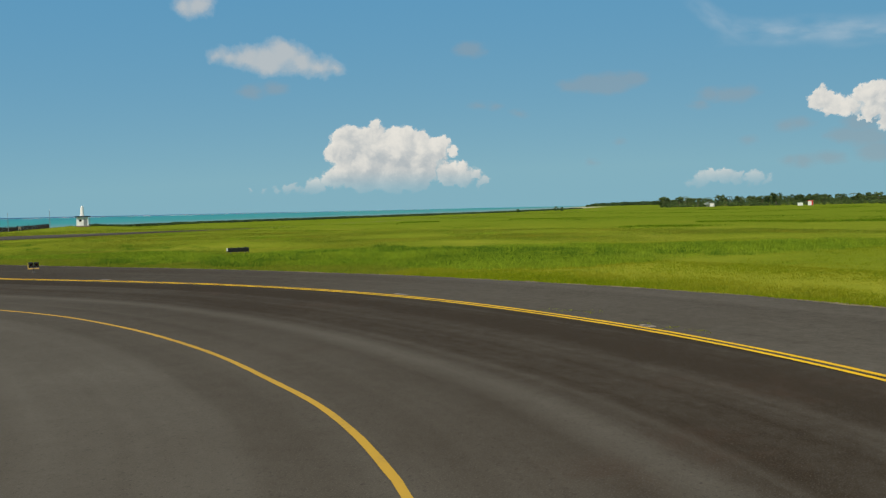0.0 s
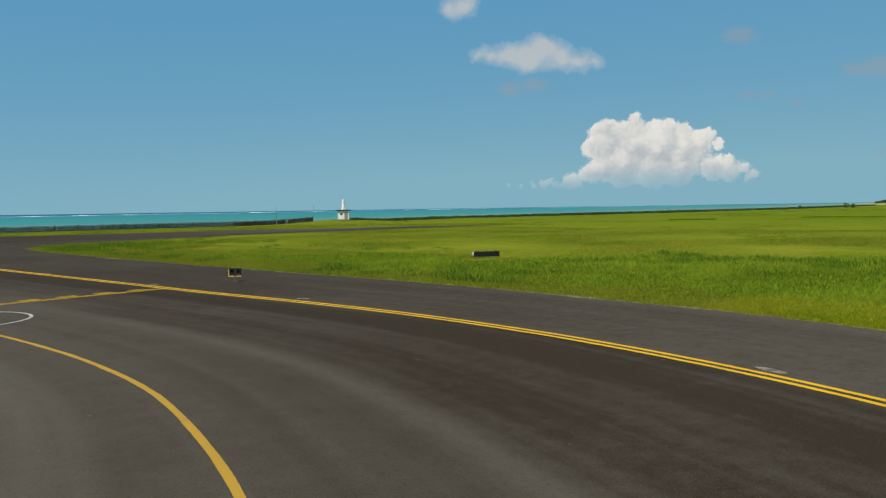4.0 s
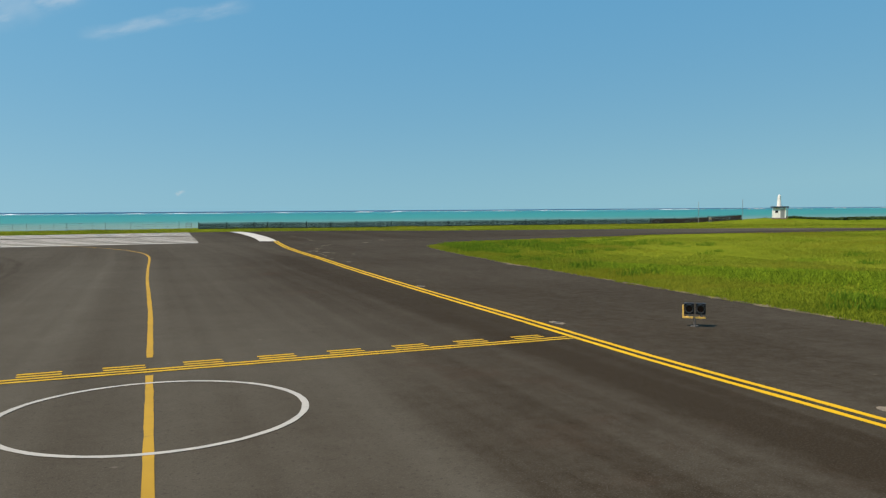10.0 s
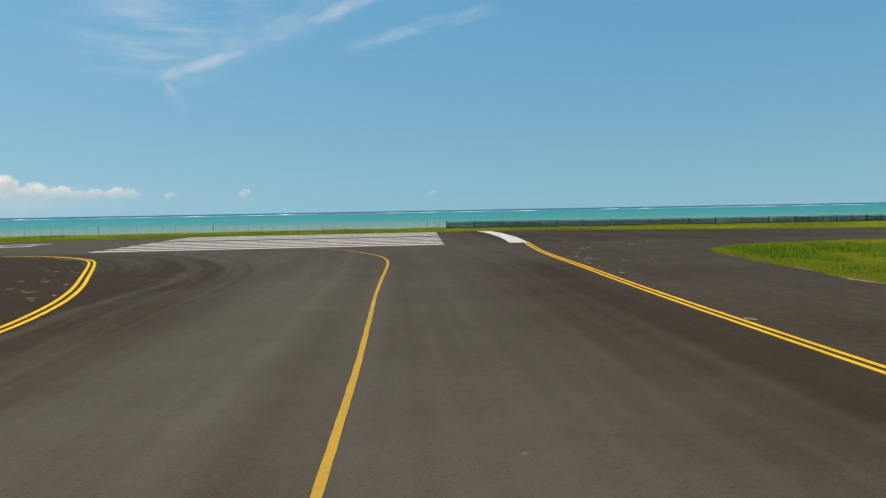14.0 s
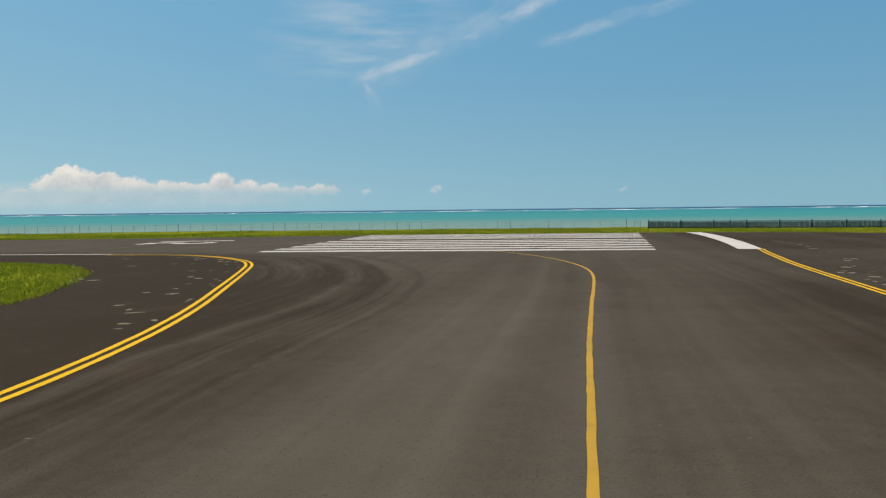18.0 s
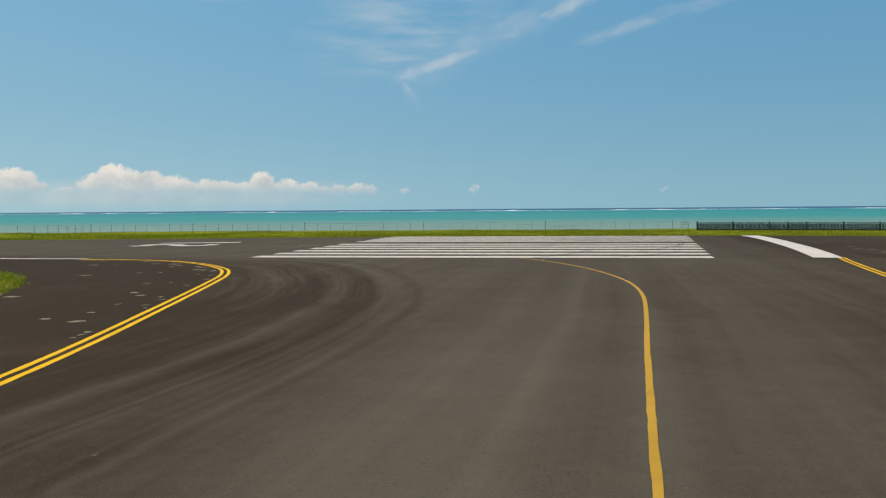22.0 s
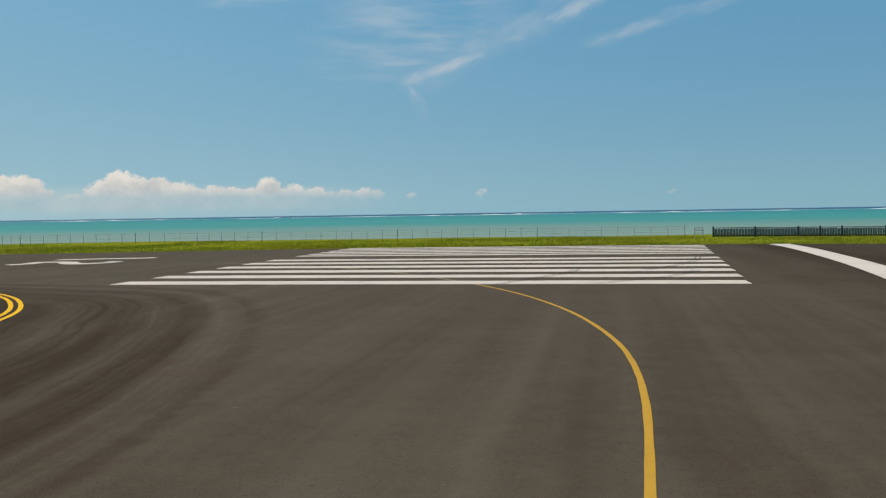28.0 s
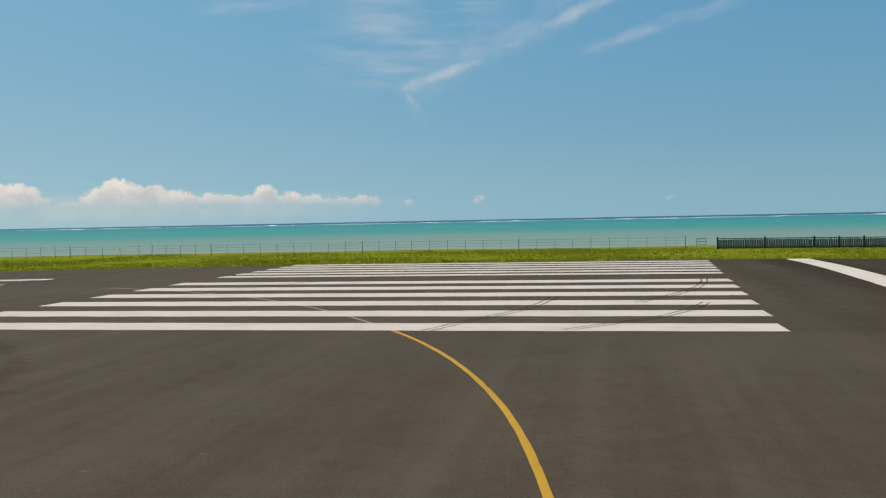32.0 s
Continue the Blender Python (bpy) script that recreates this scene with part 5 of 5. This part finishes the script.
def build_scrub():
    """Bushes in one low uneven belt along the shore and under the trees, and the wooded headland."""
    rng = np.random.default_rng(5)
    verts = []
    for _ in range(3200):
        x = 120 + 500 * rng.random() ** 1.25
        y = float(between(COAST, x)) - rng.uniform(0, 9)
        verts.append(leaf_cloud(rng, (x, y, gz(x, y) + 0.25), rng.uniform(0.5, 1.05) * min(1.0, 0.45 + (x - 120) / 260), 0.6, 20, 0.22))
    tagged(quads("shore_scrub", np.concatenate(verts), M_SCRUB), "low dark green scrub along the far shore", "scrub", kind="stuff")
    verts = []
    for _ in range(900):
        az, d = -84.5 - 21 * rng.random(), rng.uniform(610, 740)
        x, y = polar(az, d)
        r = rng.uniform(1.2, 2.6) * (0.7 + 0.6 * (d - 610) / 130)
        verts.append(leaf_cloud(rng, (x, y, gz(x, y) + r * 0.8 + 2.2 * rng.random() * (d > 660)), r, 0.9, 40, 0.36))
    tagged(quads("undergrowth", np.concatenate(verts), M_LEAF), "dense undergrowth below the far trees", "scrub", kind="stuff")
    verts = []
    for _ in range(420):
        f0 = rng.random()
        az, d = -79.6 - 7 * f0, rng.uniform(1650, 1900)
        x, y = polar(az, d)
        h = (4.2 + 5.5 * f0**0.6) * (1 if f0 > 0.04 else 0.6)
        verts.append(leaf_cloud(rng, (x, y, h * rng.uniform(0.15, 0.75)), h * 0.5 + 1.5, 0.6, 46, 1.0))
    tagged(quads("wooded_headland", np.concatenate(verts), M_SCRUB), "low wooded headland on the horizon", "woods", kind="stuff")
    for az, d, r in ((-77.5, 470, 1.6), (-77.9, 472, 1.2), (-74.9, 440, 0.9)):
        x, y = polar(az, d)
        t = empty("shore_bush", pose(x, y, gz(x, y)), "lone dark bush at the edge of the field", "bush")
        quads("foliage", leaf_cloud(rng, (0, 0, r * 0.9), r, 0.9, 220, 0.22), M_SCRUB, t)


build_far_huts()
build_far_trees()
build_scrub()


# ---- grass ----
def blades(name, x, y, height, width, per, lean, material, seed, label, spread=0.10, bent=True):
    """Tufts of tapering blades, each one a bent pair of triangles or, farther off, a single one."""
    rng = np.random.default_rng(seed)
    n = len(x) * per
    bx, by = np.repeat(x, per) + rng.normal(0, spread, n), np.repeat(y, per) + rng.normal(0, spread, n)
    h = np.repeat(height, per) * rng.uniform(0.55, 1.15, n)
    w = np.repeat(width, per) * rng.uniform(0.7, 1.3, n)
    az = rng.uniform(0, 2 * np.pi, n)
    ln = h * lean * rng.uniform(0.2, 1.2, n)
    z = ground_z(bx, by)
    ux, uy = np.cos(az), np.sin(az)
    px, py = -uy * w / 2, ux * w / 2
    rows = [(bx - px, by - py, z - 0.05), (bx + px, by + py, z - 0.05)]
    if bent:
        rows.append((bx + px * 0.7 + ux * ln * 0.35, by + py * 0.7 + uy * ln * 0.35, z + h * 0.6))
    rows.append((bx + ux * ln, by + uy * ln, z + h))
    k = len(rows)
    v = np.stack([np.stack(r, 1) for r in rows], 1).astype("f")
    me = bpy.data.meshes.new(name)
    me.vertices.add(n * k)
    me.vertices.foreach_set("co", v.ravel())
    i = np.arange(n)[:, None] * k
    loops = (np.concatenate([i + (0, 1, 2), i + (0, 2, 3)], 1) if bent else i + (0, 1, 2)).astype("i").ravel()
    me.loops.add(len(loops))
    me.loops.foreach_set("vertex_index", loops)
    me.polygons.add(len(loops) // 3)
    me.polygons.foreach_set("loop_start", np.arange(0, len(loops), 3, dtype="i"))
    me.update(calc_edges=True)
    me.materials.append(material)
    return tagged(new(name, me), label, "grass", kind="stuff")


def patchy(x, y, scale, seed):
    return np.array([noise.fractal(Vector((a * scale, b * scale, seed)), 1.0, 2.0, 3) for a, b in zip(x, y)])


# x where the tall grass beside the taxiway begins and ends, by y
TALL_NEAR = [(-128.0, 48.0), (-120.0, 40.0), (-116.1, 34.7), (-107.5, 26.0), (-101.5, 18.9), (-97.9, 14.3), (-94.9, 9.3), (-90.6, 6.7), (-87.0, 7.3), (-76.2, 9.2), (-64.6, 11.1), (-49.5, 12.4), (-39.8, 13.2), (-27.0, 14.8), (-17.1, 17.7)]
TALL_FAR = [(-128.0, 62.0), (-114.4, 44.6), (-106.4, 44.7), (-98.2, 42.7), (-88.0, 37.3), (-75.3, 32.5), (-69.5, 30.5), (-65.5, 26.9), (-57.6, 26.3), (-49.0, 20.9), (-40.4, 16.6), (-26.9, 17.2), (-17.1, 18.2)]


def build_grass():
    rng = np.random.default_rng(21)
    # the field right of the taxiway, thinning out with distance
    for zone, (n, near, far, per, bent) in enumerate(((110000, 0.0, 15.0, 6, True), (120000, 15.0, 75.0, 5, False))):
        y = rng.uniform(-128, -8, n)
        gap = near + (far - near) * rng.random(n) ** 1.15
        x = between(RIM, y) + gap
        inside = y < between(SOUTH_RIM, x) - 0.4
        wave = 2.6 * patchy(x, y, 0.09, 3.0)
        depth = np.minimum(x - between(TALL_NEAR, y), between(TALL_FAR, y) - x) + wave
        band = np.clip(depth / 5.0, 0, 1)
        clump = np.clip(0.9 * patchy(x, y, 0.07, 5.0) + 0.5 * patchy(x, y, 0.35, 9.0) - 0.42, 0, 1)
        f0 = np.clip(band * (0.62 + 0.5 * patchy(x, y, 0.22, 7.0)) + clump * np.clip(gap / 2, 0, 1), 0, 1)
        h = 0.045 + 0.05 * rng.random(n) + 0.32 * f0 * (0.35 + 0.65 * rng.random(n))
        h = h * np.clip(np.hypot(x - 22.4, y + 66.3) / 4.0 + 0.15, 0.35, 1)      # trodden round the sign
        w = 0.014 + np.clip(gap, 0, None) * 0.0010
        t = inside & (h > 0.13)
        blades("tall_grass", x[t], y[t], h[t], w[t], per, 0.6, M_TALL, 1 + zone, "tall green grass standing in the airfield", 0.10 + 0.06 * zone, bent)
        m = inside & ~t & (y < -86) & (x < between(TALL_FAR, y))
        if m.any():
            blades("mown_margin", x[m], y[m], h[m] * 0.8, w[m], per, 0.9, M_MARGIN, 6, "dry yellow mown grass beside the taxiway", 0.10, bent)
        s = inside & ~t & ~m
        blades("mown_grass", x[s], y[s], h[s], w[s] * 1.2, per, 0.9, M_SHORT, 3 + zone, "short yellow-green mown grass", 0.12 + 0.08 * zone, bent)
    # farther out: longer grass in drifts
    n = 70000
    x = 40 + 400 * rng.random(n) ** 1.3
    y = rng.uniform(-280, 40, n)
    p = patchy(x, y * 1.8, 0.022, 7.0) + 0.4 * patchy(x, y, 0.12, 2.0)
    k = (y < between(COAST, x) - 3) & (x > between(RIM, y) + 70) & ((y < between(SOUTH_RIM, x) - 1) | (y > between(NORTH_RIM, x) + 1)) & (p + rng.normal(0, 0.2, n) > 0.05)
    blades("field_grass", x[k], y[k], 0.10 + 0.22 * np.clip(p[k], 0, 1), np.full(k.sum(), 0.11), 4, 0.9, M_FAR, 5, "drifts of longer green grass across the far field", 0.35, False)
    for az0, az1, d, deep in ((-73.5, -79.0, 205, 5), (-86, -92, 142, 6), (-92, -99, 138, 5), (-66, -68.5, 190, 3), (-81, -86, 118, 3)):
        n = 1500
        az = np.radians(az0 + (az1 - az0) * rng.random(n))
        d2 = d + deep * rng.normal(0, 0.6, n)
        x, y = -30.8 - d2 * np.sin(az), -103.6 + d2 * np.cos(az)
        k = (y < between(SOUTH_RIM, x) - 1) & (patchy(x, y, 0.09, 4.0) + rng.normal(0, 0.15, n) > 0.0)
        blades("reed_drift", x[k], y[k], np.full(k.sum(), 0.26), np.full(k.sum(), 0.09), 3, 0.6, M_FAR, 15, "dark drift of long grass in the far field", 0.3, False)
    # verge between the runway and the shore
    n = 42000
    x = rng.uniform(-190, 112, n)
    lo, hi = between(NORTH_RIM, x), between(COAST, x) - 1.5
    y = lo + (hi - lo) * rng.random(n) ** 1.2
    k = (y < hi) & (hi > lo + 1)
    p = patchy(x, y, 0.08, 11.0)
    blades("verge_grass", x[k], y[k], 0.10 + 0.22 * np.clip(p[k] + 0.2, 0, 1), np.full(k.sum(), 0.055), 5, 0.7, M_SHORT, 4, "rough yellow-green grass between runway and beach")
    # rank dark clumps in the field beside the taxiway
    n = 1300
    y = rng.uniform(-108, -14, n)
    x = between(RIM, y) + 1.5 + 22 * rng.random(n) ** 1.4
    k = (y < between(SOUTH_RIM, x) - 1) & (patchy(x, y, 0.06, 13.0) + rng.normal(0, 0.14, n) > 0.20) & ((y > -90) | (x > between(TALL_NEAR, y))) & (np.hypot(x - 22.4, y + 66.3) > 4)
    x, y = x[k], y[k]
    blades("grass_clump", x, y, rng.uniform(0.16, 0.40, len(x)), np.full(len(x), 0.026), 60, 0.5, M_CLUMP, 51, "rank dark green clumps standing in the grass", 0.33)
    # weeds in the joint of the right-hand apron
    for i, (wx, wy) in enumerate(((-6.53, -97.42), (-6.64, -98.04), (-6.8, -98.66), (-8.97, -100.54), (-9.57, -101.28), (-9.91, -102.04))):
        x, y = wx + rng.normal(0, 0.22, 12), wy + rng.normal(0, 0.18, 12)
        blades("weed_tuft", x, y, rng.uniform(0.02, 0.05, 12), np.full(12, 0.012), 4, 0.9, M_MARGIN, 40 + i, "low weeds rooted in the old asphalt", 0.06)
    # wedge left of the junction
    n = 16000
    y = rng.uniform(-62, -11.7, n)
    x = between(LEFT_RIM, y) + 0.3 - 45 * rng.random(n) ** 1.3
    blades("corner_grass", x, y, 0.07 + 0.09 * rng.random(n), np.full(n, 0.03), 7, 0.8, M_SHORT, 5, "mown grass in the corner between taxiway and runway")


build_grass()
